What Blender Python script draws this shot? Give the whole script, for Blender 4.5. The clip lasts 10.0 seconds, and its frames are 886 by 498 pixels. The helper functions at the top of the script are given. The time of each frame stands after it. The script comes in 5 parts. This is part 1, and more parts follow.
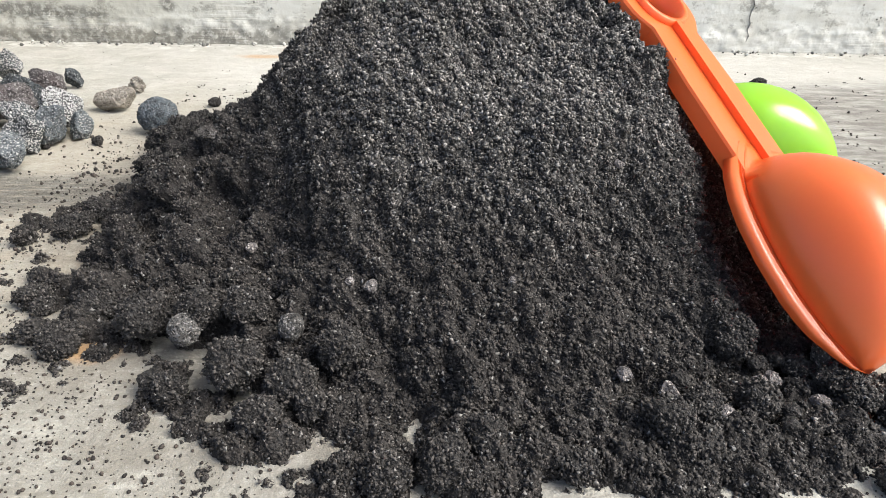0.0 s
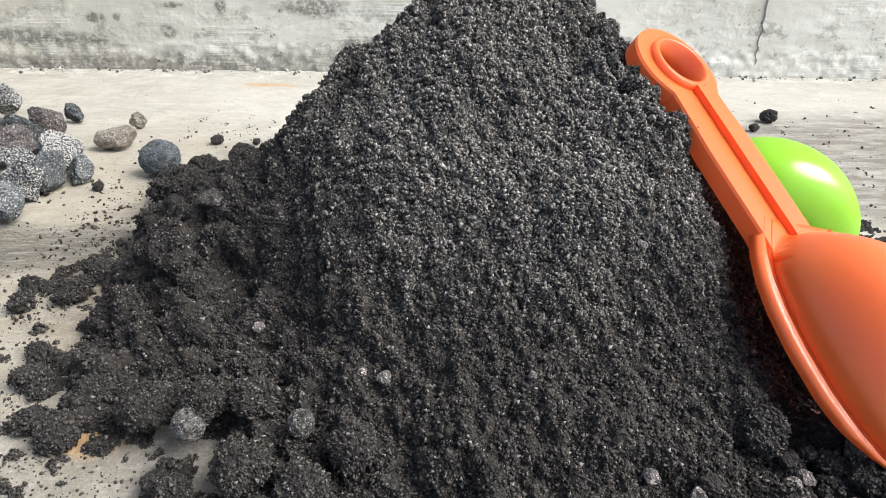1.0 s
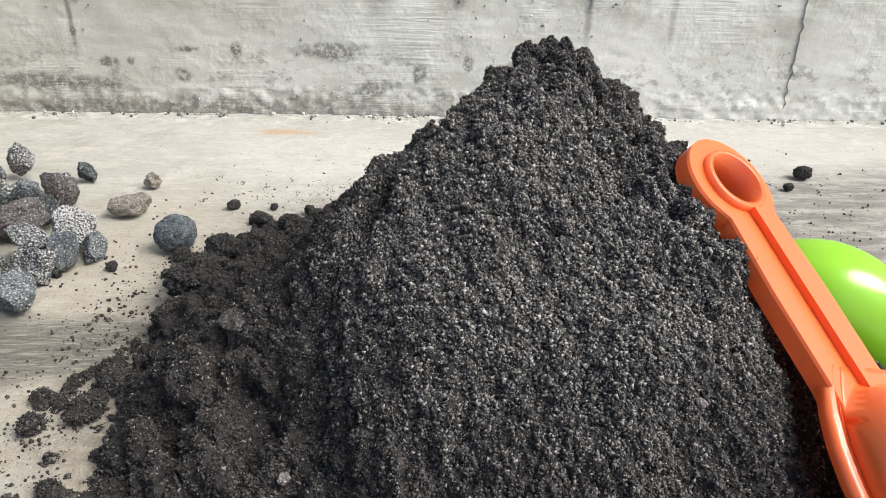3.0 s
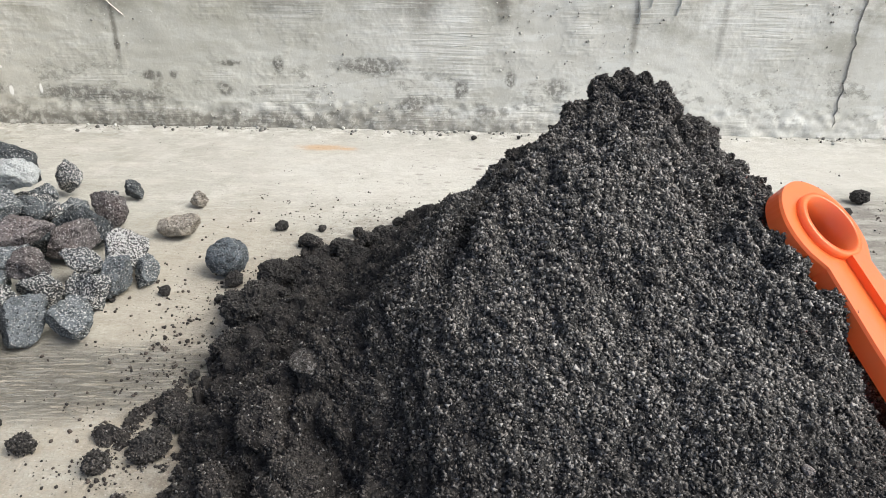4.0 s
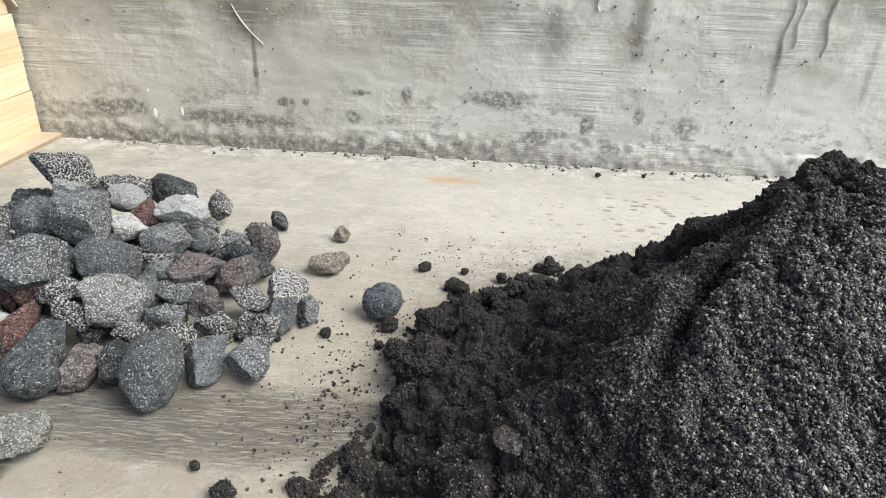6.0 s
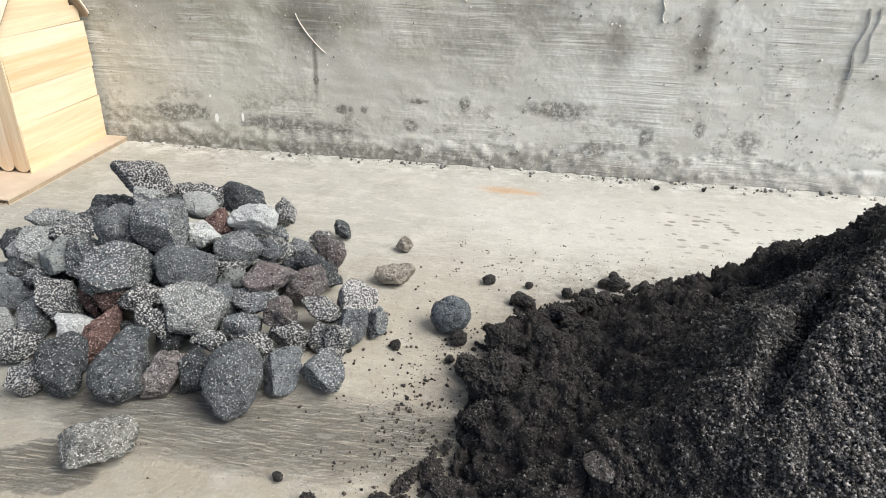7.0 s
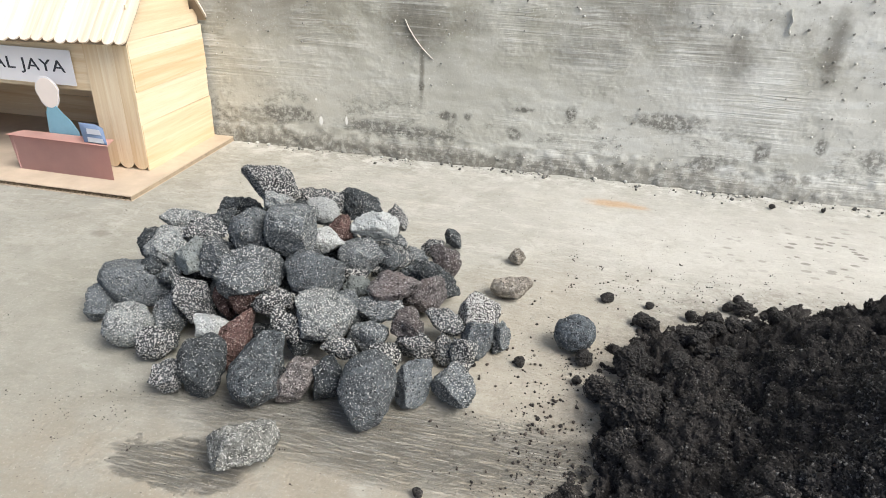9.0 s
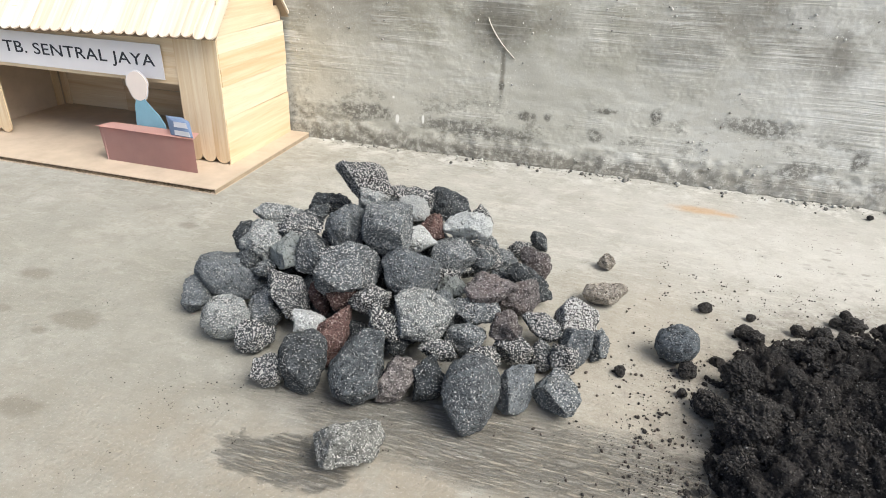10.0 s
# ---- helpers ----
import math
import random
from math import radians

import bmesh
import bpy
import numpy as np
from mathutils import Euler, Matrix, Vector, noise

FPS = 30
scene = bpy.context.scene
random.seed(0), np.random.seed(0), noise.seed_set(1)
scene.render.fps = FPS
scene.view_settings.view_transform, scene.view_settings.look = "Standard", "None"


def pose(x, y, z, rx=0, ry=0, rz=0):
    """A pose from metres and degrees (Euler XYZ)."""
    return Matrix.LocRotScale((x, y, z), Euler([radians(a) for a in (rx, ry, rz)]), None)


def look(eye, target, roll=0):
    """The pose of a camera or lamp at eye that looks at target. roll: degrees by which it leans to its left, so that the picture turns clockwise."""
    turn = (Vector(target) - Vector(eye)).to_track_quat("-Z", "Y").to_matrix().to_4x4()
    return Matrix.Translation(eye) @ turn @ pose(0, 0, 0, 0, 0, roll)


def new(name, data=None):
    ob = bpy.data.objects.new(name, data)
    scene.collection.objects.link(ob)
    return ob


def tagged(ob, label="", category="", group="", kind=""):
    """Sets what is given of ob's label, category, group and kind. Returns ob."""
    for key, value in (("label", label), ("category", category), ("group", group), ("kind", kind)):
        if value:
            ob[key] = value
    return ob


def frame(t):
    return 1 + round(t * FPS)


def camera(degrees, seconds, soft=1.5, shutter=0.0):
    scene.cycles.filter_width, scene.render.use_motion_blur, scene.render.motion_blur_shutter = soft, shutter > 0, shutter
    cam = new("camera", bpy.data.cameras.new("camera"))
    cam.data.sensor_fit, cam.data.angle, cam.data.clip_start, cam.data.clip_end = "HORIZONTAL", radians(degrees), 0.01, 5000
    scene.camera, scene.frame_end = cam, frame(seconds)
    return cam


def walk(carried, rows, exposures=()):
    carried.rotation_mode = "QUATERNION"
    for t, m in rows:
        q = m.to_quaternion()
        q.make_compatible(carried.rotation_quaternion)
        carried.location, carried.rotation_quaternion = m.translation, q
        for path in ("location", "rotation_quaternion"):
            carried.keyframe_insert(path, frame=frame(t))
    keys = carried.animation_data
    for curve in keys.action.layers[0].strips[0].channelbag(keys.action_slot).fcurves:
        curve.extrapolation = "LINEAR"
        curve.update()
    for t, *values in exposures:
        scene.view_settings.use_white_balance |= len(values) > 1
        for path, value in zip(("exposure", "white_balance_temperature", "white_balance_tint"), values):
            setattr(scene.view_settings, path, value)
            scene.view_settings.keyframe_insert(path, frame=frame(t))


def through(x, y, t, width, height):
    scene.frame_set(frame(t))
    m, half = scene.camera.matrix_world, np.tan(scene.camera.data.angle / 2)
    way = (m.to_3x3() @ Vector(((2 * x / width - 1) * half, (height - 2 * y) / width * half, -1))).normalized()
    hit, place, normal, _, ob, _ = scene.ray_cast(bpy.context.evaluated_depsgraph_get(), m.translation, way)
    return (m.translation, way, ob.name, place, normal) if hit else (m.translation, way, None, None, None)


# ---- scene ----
cam = camera(68.6, 10.0, soft=0.6)
PATH = [
    (0, (0.252, 0.448, 0.16), (0.414, 2.208, -0.775), 1.9),
    (0.5, (0.25, 0.462, 0.173), (0.412, 2.224, -0.759), 1.9),
    (1, (0.247, 0.473, 0.183), (0.41, 2.237, -0.745), 1.9),
    (1.5, (0.244, 0.484, 0.192), (0.398, 2.249, -0.735), 1.8),
    (2, (0.244, 0.498, 0.201), (0.397, 2.264, -0.724), 1.9),
    (2.5, (0.241, 0.507, 0.211), (0.385, 2.273, -0.716), 1.9),
    (2.7, (0.24, 0.511, 0.217), (0.382, 2.278, -0.709), 1.9),
    (4, (0.211, 0.535, 0.234), (0.295, 2.309, -0.686), 1.9),
    (4.5, (0.195, 0.539, 0.244), (0.234, 2.316, -0.672), 1.9),
    (5, (0.184, 0.542, 0.247), (0.183, 2.319, -0.67), 1.9),
    (5.5, (0.163, 0.546, 0.255), (0.11, 2.323, -0.662), 2.0),
    (7, (0.114, 0.549, 0.271), (-0.08, 2.316, -0.645), 2.1),
    (7.5, (0.1, 0.549, 0.268), (-0.14, 2.309, -0.649), 2.0),
    (8, (0.087, 0.548, 0.272), (-0.196, 2.303, -0.644), 2.0),
    (8.5, (0.077, 0.547, 0.271), (-0.247, 2.294, -0.646), 1.9),
    (9, (0.063, 0.55, 0.275), (-0.301, 2.288, -0.644), 2.0),
    (9.5, (0.043, 0.549, 0.275), (-0.378, 2.274, -0.646), 2.0),
    (10, (0.022, 0.548, 0.27), (-0.462, 2.255, -0.651), 2.0),
]
EXPOSURES = [(0, 0.70), (2.5, 0.58), (4.5, 0.43), (7.0, 0.41), (10, 0.42)]
walk(cam, [(t, look(eye, target, roll)) for t, eye, target, roll in PATH], EXPOSURES)

# ---- world, sun, exposure ----
world = bpy.data.worlds.new("sky")
scene.world = world
world.use_nodes = True
wn = world.node_tree.nodes
sky = wn.new("ShaderNodeTexSky")
sky.sky_type = "NISHITA"
sky.sun_disc = False
SUN_ELEVATION, SUN_AZIMUTH = 49.0, -21.0
sky.sun_elevation = radians(SUN_ELEVATION)
sky.sun_rotation = radians(90 - SUN_AZIMUTH)
sky.dust_density = 4.0
sky.air_density = 0.8
world.node_tree.links.new(sky.outputs[0], wn["Background"].inputs[0])
wn["Background"].inputs[1].default_value = 0.13
sun_data = bpy.data.lights.new("sun", "SUN")
sun_data.energy = 2.8
sun_data.angle = radians(40)
sun_data.color = (1.0, 0.99, 0.945)
sun = new("sun", sun_data)
sun.matrix_world = look((math.cos(radians(SUN_ELEVATION)) * math.cos(radians(SUN_AZIMUTH)), math.cos(radians(SUN_ELEVATION)) * math.sin(radians(SUN_AZIMUTH)), math.sin(radians(SUN_ELEVATION))), (0, 0, 0))


# ---- materials ----
class Mat:
    """A node material under construction."""

    def __init__(self, name, rough=0.8, spec=0.3):
        self.m = bpy.data.materials.new(name)
        self.m.use_nodes = True
        self.t = self.m.node_tree
        self.b = self.t.nodes["Principled BSDF"]
        self.b.inputs["Roughness"].default_value = rough
        self.b.inputs["Specular IOR Level"].default_value = spec

    def node(self, kind, **sockets):
        n = self.t.nodes.new(kind)
        for k, v in sockets.items():
            self.set(n, k.replace("_", " "), v)
        return n

    def set(self, n, key, v):
        sock = n.inputs[int(key)] if key.isdigit() else n.inputs[key]
        if isinstance(v, bpy.types.NodeSocket):
            self.t.links.new(v, sock)
        else:
            sock.default_value = v

    def where(self, space="Object", scale=(1, 1, 1), turn=(0, 0, 0), shift=(0, 0, 0)):
        if space == "World":
            src = self.t.nodes.new("ShaderNodeNewGeometry").outputs["Position"]
        else:
            src = self.t.nodes.new("ShaderNodeTexCoord").outputs[space]
        mp = self.t.nodes.new("ShaderNodeMapping")
        self.t.links.new(src, mp.inputs[0])
        mp.inputs["Location"].default_value = shift
        mp.inputs["Rotation"].default_value = [radians(a) for a in turn]
        mp.inputs["Scale"].default_value = scale
        return mp.outputs[0]

    def noise(self, vec, scale, detail=4, rough=0.6, warp=0.0):
        n = self.node("ShaderNodeTexNoise", Vector=vec, Scale=scale, Detail=detail, Roughness=rough, Distortion=warp)
        return n.outputs["Fac"]

    def cells(self, vec, scale, feature="F1", out="Distance", rnd=1.0):
        n = self.node("ShaderNodeTexVoronoi", Vector=vec, Scale=scale, Randomness=rnd)
        n.feature = feature
        return n.outputs[out]

    def ramp(self, fac, *stops):
        n = self.t.nodes.new("ShaderNodeValToRGB")
        self.t.links.new(fac, n.inputs[0])
        e = n.color_ramp.elements
        while len(e) < len(stops):
            e.new(0.5)
        for el, (p, c) in zip(e, stops):
            el.position = p
            el.color = (c, c, c, 1) if isinstance(c, (int, float)) else (*c, 1)
        return n.outputs[0]

    def mix(self, fac, a, b, mode="MIX"):
        n = self.t.nodes.new("ShaderNodeMix")
        n.data_type, n.blend_type = "RGBA", mode
        for sock, v in ((n.inputs[0], fac), (n.inputs[6], a), (n.inputs[7], b)):
            if isinstance(v, bpy.types.NodeSocket):
                self.t.links.new(v, sock)
            elif isinstance(v, (int, float)):
                sock.default_value = v
            else:
                sock.default_value = (*v, 1)
        return n.outputs[2]

    def calc(self, op, a, b=0.0, c=0.0):
        n = self.t.nodes.new("ShaderNodeMath")
        n.operation = op
        for i, v in enumerate((a, b, c)):
            if isinstance(v, bpy.types.NodeSocket):
                self.t.links.new(v, n.inputs[i])
            else:
                n.inputs[i].default_value = v
        return n.outputs[0]

    def blob(self, centre, radii, edge=0.5, wobble=0.0, scale=60.0):
        """A soft patch round a place in the world: 1 inside, 0 outside."""
        vec = self.where("World", [1 / r for r in radii], (0, 0, 0), [-c / r for c, r in zip(centre, radii)])
        n = self.t.nodes.new("ShaderNodeVectorMath")
        n.operation = "LENGTH"
        self.t.links.new(vec, n.inputs[0])
        d = n.outputs["Value"]
        if wobble:
            w = self.noise(self.where("World"), scale, 4, 0.65)
            d = self.calc("ADD", d, self.calc("MULTIPLY", self.calc("SUBTRACT", w, 0.5), wobble))
        return self.ramp(d, (max(0.0, 1 - edge), 1.0), (1.0, 0.0))

    def bump(self, height, depth, strength=1.0, prev=None):
        n = self.t.nodes.new("ShaderNodeBump")
        n.inputs["Strength"].default_value = strength
        n.inputs["Distance"].default_value = depth
        self.t.links.new(height, n.inputs["Height"])
        if prev is not None:
            self.t.links.new(prev, n.inputs["Normal"])
        return n.outputs[0]

    def done(self, colour, normal=None, rough=None):
        if isinstance(colour, bpy.types.NodeSocket):
            self.t.links.new(colour, self.b.inputs["Base Color"])
        else:
            self.b.inputs["Base Color"].default_value = (*colour, 1)
        if normal is not None:
            self.t.links.new(normal, self.b.inputs["Normal"])
        if rough is not None:
            self.t.links.new(rough, self.b.inputs["Roughness"])
        return self.m


def lit_dry_zone(k):
    """1 on the heap's upper face, painted as sunlit and dry; 0 on damp soil."""
    return k.blob((0.295, 0.742, 0.112), (0.150, 0.145, 0.095), 0.6, 0.7, 40)


def soil_material():
    k = Mat("black_soil", 0.7, 0.3)
    p = k.where("World")
    fine = k.noise(p, 520, 3, 0.7)
    tone = k.ramp(k.noise(p, 28, 4), (0.3, (0.012, 0.0105, 0.0096)), (0.7, (0.025, 0.022, 0.020)))
    grit = k.ramp(fine, (0.40, (0.004, 0.0038, 0.0036)), (0.58, (0.046, 0.041, 0.038)), (0.75, (0.15, 0.142, 0.135)))
    damp = k.mix(0.5, tone, grit)
    # dry grains and the sunlit look of the upper face in one colour
    lit_dry = k.ramp(fine, (0.42, (0.006, 0.006, 0.006)), (0.57, (0.040, 0.040, 0.039)), (0.72, (0.22, 0.22, 0.215)))
    return k.done(k.mix(lit_dry_zone(k), damp, lit_dry), k.bump(k.noise(p, 700, 3, 0.7), 0.0012, 0.9))


def grain_material(name, dark, light, share, zoned=False):
    """Loose grains: each one has a tone of its own, a few are pale mineral bits."""
    k = Mat(name, 0.72, 0.3)
    rnd = k.t.nodes.new("ShaderNodeNewGeometry").outputs["Random Per Island"]
    tone = k.ramp(rnd, (0.0, [c * 0.3 for c in dark]), (0.5, dark), (1 - share, [c * 2.4 for c in dark]), (1 - share + 0.01, light))
    if zoned:
        # sunlight on the upper face is put into these paler grain tones
        pale = k.ramp(rnd, (0.0, (0.020, 0.019, 0.018)), (0.40, (0.125, 0.117, 0.108)), (0.78, (0.31, 0.294, 0.273)), (0.96, (0.48, 0.462, 0.438)))
        tone = k.mix(lit_dry_zone(k), tone, pale)
    n = k.noise(k.where("World"), 900, 2)
    return k.done(k.mix(0.25, tone, k.ramp(n, (0.3, 0.0), (0.75, 0.14))), k.bump(n, 0.0006, 0.7))


def clod_material():
    k = Mat("soil_clod", 0.7, 0.35)
    p = k.where("World")
    fine = k.noise(p, 600, 3, 0.7)
    col = k.mix(0.55, k.ramp(k.noise(p, 60, 3), (0.3, (0.015, 0.013, 0.012)), (0.7, (0.030, 0.027, 0.0245))),
                k.ramp(fine, (0.40, (0.006, 0.006, 0.006)), (0.60, (0.06, 0.057, 0.054)), (0.74, (0.26, 0.255, 0.25))))
    return k.done(col, k.bump(fine, 0.0022, 1.0))


def stone_material(name, base, spot, amount, tint=None, pitted=0.8):
    """Volcanic stone: ground tone, pale mineral specks, dark pores."""
    k = Mat(name, 0.85, 0.25)
    rnd = k.t.nodes.new("ShaderNodeObjectInfo").outputs["Random"]
    off = k.node("ShaderNodeCombineXYZ", X=k.calc("MULTIPLY", rnd, 7.0), Y=k.calc("MULTIPLY", rnd, 3.0)).outputs[0]
    add = k.t.nodes.new("ShaderNodeVectorMath")
    k.t.links.new(k.where("Object"), add.inputs[0])
    k.t.links.new(off, add.inputs[1])
    p = add.outputs[0]
    tone = k.calc("ADD", 0.74, k.calc("MULTIPLY", rnd, 0.56))
    ground = k.mix(k.ramp(k.noise(p, 160, 6, 0.75), (0.36, 0.0), (0.64, 1.0)), [c * (1 - 0.69 * pitted) for c in base], [c * (1 + 0.44 * pitted) for c in base])
    if tint:
        ground = k.mix(k.ramp(k.noise(p, 45, 3), (0.45, 0.0), (0.65, 0.6)), ground, tint)
    ground = k.mix(1.0, ground, k.node("ShaderNodeCombineColor", Red=tone, Green=tone, Blue=tone).outputs[0], "MULTIPLY")
    pits = k.ramp(k.noise(p, 420, 2, 0.6), (0.34, 1.0), (0.40, 0.0))
    col = k.mix(k.calc("MULTIPLY", pits, pitted), ground, [c * 0.2 for c in base])
    pores = k.ramp(k.cells(p, 430), (0.12, 0.0), (0.3, 1.0))
    porous = k.ramp(k.noise(p, 120, 3), (0.45, 1.0), (0.6, 0.0))
    pores = k.calc("MAXIMUM", pores, porous)
    col = k.mix(k.calc("SUBTRACT", 1.0, pores), col, [c * 0.25 for c in base])
    # pale mineral specks, coarse ones in clusters and fine ones all over
    edge = 0.625 - 0.36 * amount
    gate = k.ramp(k.noise(p, 170, 4, 0.7), (edge, 0.0), (edge + 0.05, 1.0))
    coarse = k.calc("MULTIPLY", k.ramp(k.cells(k.where("Object", (1, 1, 1), (31, 17, 50)), 470), (0.27, 1.0), (0.34, 0.0)), gate)
    thr = 0.680 - 0.27 * amount
    fine = k.ramp(k.noise(p, 900, 1, 0.5), (thr, 0.0), (thr + 0.03, 0.85))
    col = k.mix(k.calc("MAXIMUM", coarse, fine), col, spot)
    h = k.calc("ADD", k.calc("MULTIPLY", pores, 0.8), k.calc("ADD", k.noise(p, 260, 4, 0.75), k.calc("ADD", k.calc("MULTIPLY", k.noise(p, 800, 3, 0.7), 0.6), k.calc("MULTIPLY", coarse, 0.35))))
    return k.done(col, k.bump(h, 0.0040, 1.0))


def cement_floor_material():
    k = Mat("cement_floor", 0.62, 0.35)
    p = k.where("World")
    drag = k.where("World", (1, 3.2, 1), (0, 0, 7))
    fine_drag = k.where("World", (1, 13, 1), (0, 0, 9))
    base = k.ramp(k.noise(p, 5, 6, 0.6), (0.3, (0.312, 0.304, 0.262)), (0.7, (0.462, 0.456, 0.412)))
    # darker dirty mottling, worn smears, pale laitance
    base = k.mix(k.ramp(k.noise(p, 26, 6, 0.72), (0.50, 0.0), (0.62, 0.45)), base, (0.245, 0.232, 0.185))
    base = k.mix(k.ramp(k.noise(p, 95, 6, 0.75), (0.53, 0.0), (0.66, 0.5)), base, (0.225, 0.21, 0.17))
    base = k.mix(k.ramp(k.noise(drag, 34, 7, 0.78), (0.54, 0.0), (0.62, 0.55)), base, (0.56, 0.55, 0.49))
    base = k.mix(k.ramp(k.noise(drag, 12, 6, 0.7), (0.55, 0.0), (0.60, 0.35)), base, (0.50, 0.485, 0.42))
    streak = k.noise(k.where("World", (1, 8, 1), (0, 0, 5)), 48, 7, 0.78)
    base = k.mix(k.ramp(streak, (0.56, 0.0), (0.62, 0.30)), base, (0.58, 0.575, 0.525))
    base = k.mix(k.ramp(streak, (0.38, 0.28), (0.43, 0.0)), base, (0.24, 0.225, 0.185))
    base = k.mix(k.ramp(k.noise(p, 17, 8, 0.78, 0.3), (0.53, 0.0), (0.57, 0.32)), base, (0.27, 0.255, 0.21))
    base = k.mix(k.ramp(k.noise(p, 23, 8, 0.78, 0.3), (0.55, 0.0), (0.59, 0.40)), base, (0.54, 0.535, 0.49))
    back = k.blob((0.42, 1.17, 0), (0.75, 0.2, 1), 0.9, 0.7, 9)
    base = k.mix(k.calc("MULTIPLY", back, 0.55), base, (0.60, 0.59, 0.55))
    front = k.calc("MULTIPLY", k.blob((-0.30, 0.68, 0), (0.5, 0.30, 1), 0.7, 0.8, 9), k.ramp(k.noise(p, 13, 7, 0.72), (0.38, 0.4), (0.56, 1.0)))
    base = k.mix(k.calc("MULTIPLY", front, 0.75), base, (0.255, 0.243, 0.202))
    corner = k.calc("MULTIPLY", k.blob((-0.42, 0.92, 0), (0.45, 0.34, 1), 0.8, 0.6, 6), k.ramp(k.noise(p, 9, 6, 0.7), (0.34, 0.45), (0.60, 1.0)))
    base = k.mix(k.calc("MULTIPLY", corner, 0.6), base, (0.272, 0.268, 0.225))
    # tan worn ground before and beside the stones
    tan = k.calc("MULTIPLY", k.blob((0.03, 0.75, 0), (0.40, 0.12, 1), 0.6, 0.9, 14), k.ramp(k.noise(p, 34, 6, 0.75), (0.42, 0.35), (0.56, 1.0)))
    base = k.mix(k.calc("MULTIPLY", tan, 0.65), base, (0.315, 0.275, 0.212))
    warm = k.blob((0.06, 0.92, 0), (0.14, 0.18, 1), 0.7, 0.8, 20)
    base = k.mix(k.calc("MULTIPLY", warm, 0.55), base, (0.37, 0.33, 0.262))
    dust = k.calc("MULTIPLY", k.blob((0.27, 0.83, 0), (0.225, 0.265, 1), 0.22, 0.5, 50), k.ramp(k.noise(p, 160, 5, 0.75), (0.40, 0.2), (0.56, 1.0)))
    base = k.mix(k.calc("MULTIPLY", dust, 0.6), base, (0.11, 0.085, 0.065))
    trod = k.calc("MULTIPLY", k.blob((0.13, 0.61, 0), (0.24, 0.12, 1), 0.6, 0.8, 24), k.ramp(k.noise(p, 60, 6, 0.75), (0.40, 0.3), (0.58, 1.0)))
    base = k.mix(k.calc("MULTIPLY", trod, 0.6), base, (0.20, 0.185, 0.155))
    # grey scrubbed band with scratch lines
    zone = k.calc("MAXIMUM", k.blob((-0.02, 0.826, 0), (0.19, 0.040, 1), 0.5, 0.8, 24), k.blob((-0.128, 0.777, 0), (0.044, 0.022, 1), 0.25, 1.6, 30))
    lines = k.ramp(k.noise(fine_drag, 34, 6, 0.8), (0.44, 0.15), (0.53, 1.0))
    base = k.mix(k.calc("MULTIPLY", k.calc("MULTIPLY", zone, lines), 0.62), base, (0.145, 0.143, 0.132))
    pale_lines = k.ramp(k.noise(k.where("World", (1, 16, 1), (0, 0, 11), (3, 1, 0)), 38, 5, 0.8), (0.58, 0.0), (0.63, 1.0))
    base = k.mix(k.calc("MULTIPLY", k.calc("MULTIPLY", zone, pale_lines), 0.8), base, (0.55, 0.54, 0.50))
    # dark grimy floor behind and right of the heap
    grime = k.blob((0.82, 0.97, 0), (0.44, 0.18, 1), 0.3, 0.5, 16)
    grime = k.calc("MULTIPLY", grime, k.ramp(k.noise(k.where("World", (1, 4, 1), (0, 0, -10)), 22, 6, 0.75), (0.40, 0.25), (0.56, 1.0)))
    base = k.mix(k.calc("MULTIPLY", grime, 0.82), base, (0.135, 0.125, 0.112))
    # rusty marks and a few water spots
    for x, y, rx, ry, a in ((0.107, 1.226, 0.036, 0.013, 0.6), (0.135, 1.222, 0.016, 0.007, 0.5), (0.135, 0.666, 0.016, 0.010, 0.6)):
        rust = k.blob((x, y, 0), (rx, ry, 1), 0.6, 0.9, 60)
        base = k.mix(k.calc("MULTIPLY", rust, a), base, (0.50, 0.29, 0.12))
    for x, y, r in ((-0.359, 1.012, 0.012), (-0.417, 0.894, 0.017), (-0.338, 0.851, 0.024), (-0.43, 0.80, 0.02), (-0.352, 0.832, 0.008), (-0.40, 0.845, 0.010), (-0.30, 0.765, 0.018)):
        spot = k.blob((x, y, 0), (r, r * 0.6, 1), 0.4, 1.0, 110)
        base = k.mix(k.calc("MULTIPLY", spot, 0.5), base, (0.17, 0.155, 0.12))
    drops = k.blob((0.33, 1.16, 0), (0.2, 0.09, 1), 0.7)
    ring = k.calc("MULTIPLY", k.calc("MULTIPLY", k.ramp(k.cells(k.where("World", (1, 1.8, 1)), 52), (0.22, 1.0), (0.26, 0.0)), drops), k.ramp(k.noise(p, 30, 3), (0.40, 0.0), (0.45, 1.0)))
    base = k.mix(k.calc("MULTIPLY", ring, 0.9), base, (0.22, 0.205, 0.18))
    for scale, size in ((75, 0.05), (170, 0.09)):
        specks = k.ramp(k.cells(p, scale), (size * 0.6, 1.0), (size, 0.0))
        base = k.mix(k.calc("MULTIPLY", specks, 0.8), base, (0.10, 0.085, 0.07))
    sand = k.noise(p, 520, 3, 0.75)
    base = k.mix(k.ramp(sand, (0.58, 0.0), (0.67, 0.25)), base, (0.20, 0.19, 0.155))
    base = k.mix(k.ramp(sand, (0.33, 0.25), (0.42, 0.0)), base, (0.66, 0.655, 0.61))
    chalk = k.blob((0.0, 1.285, 0), (2.5, 0.05, 1), 0.8, 0.8, 30)
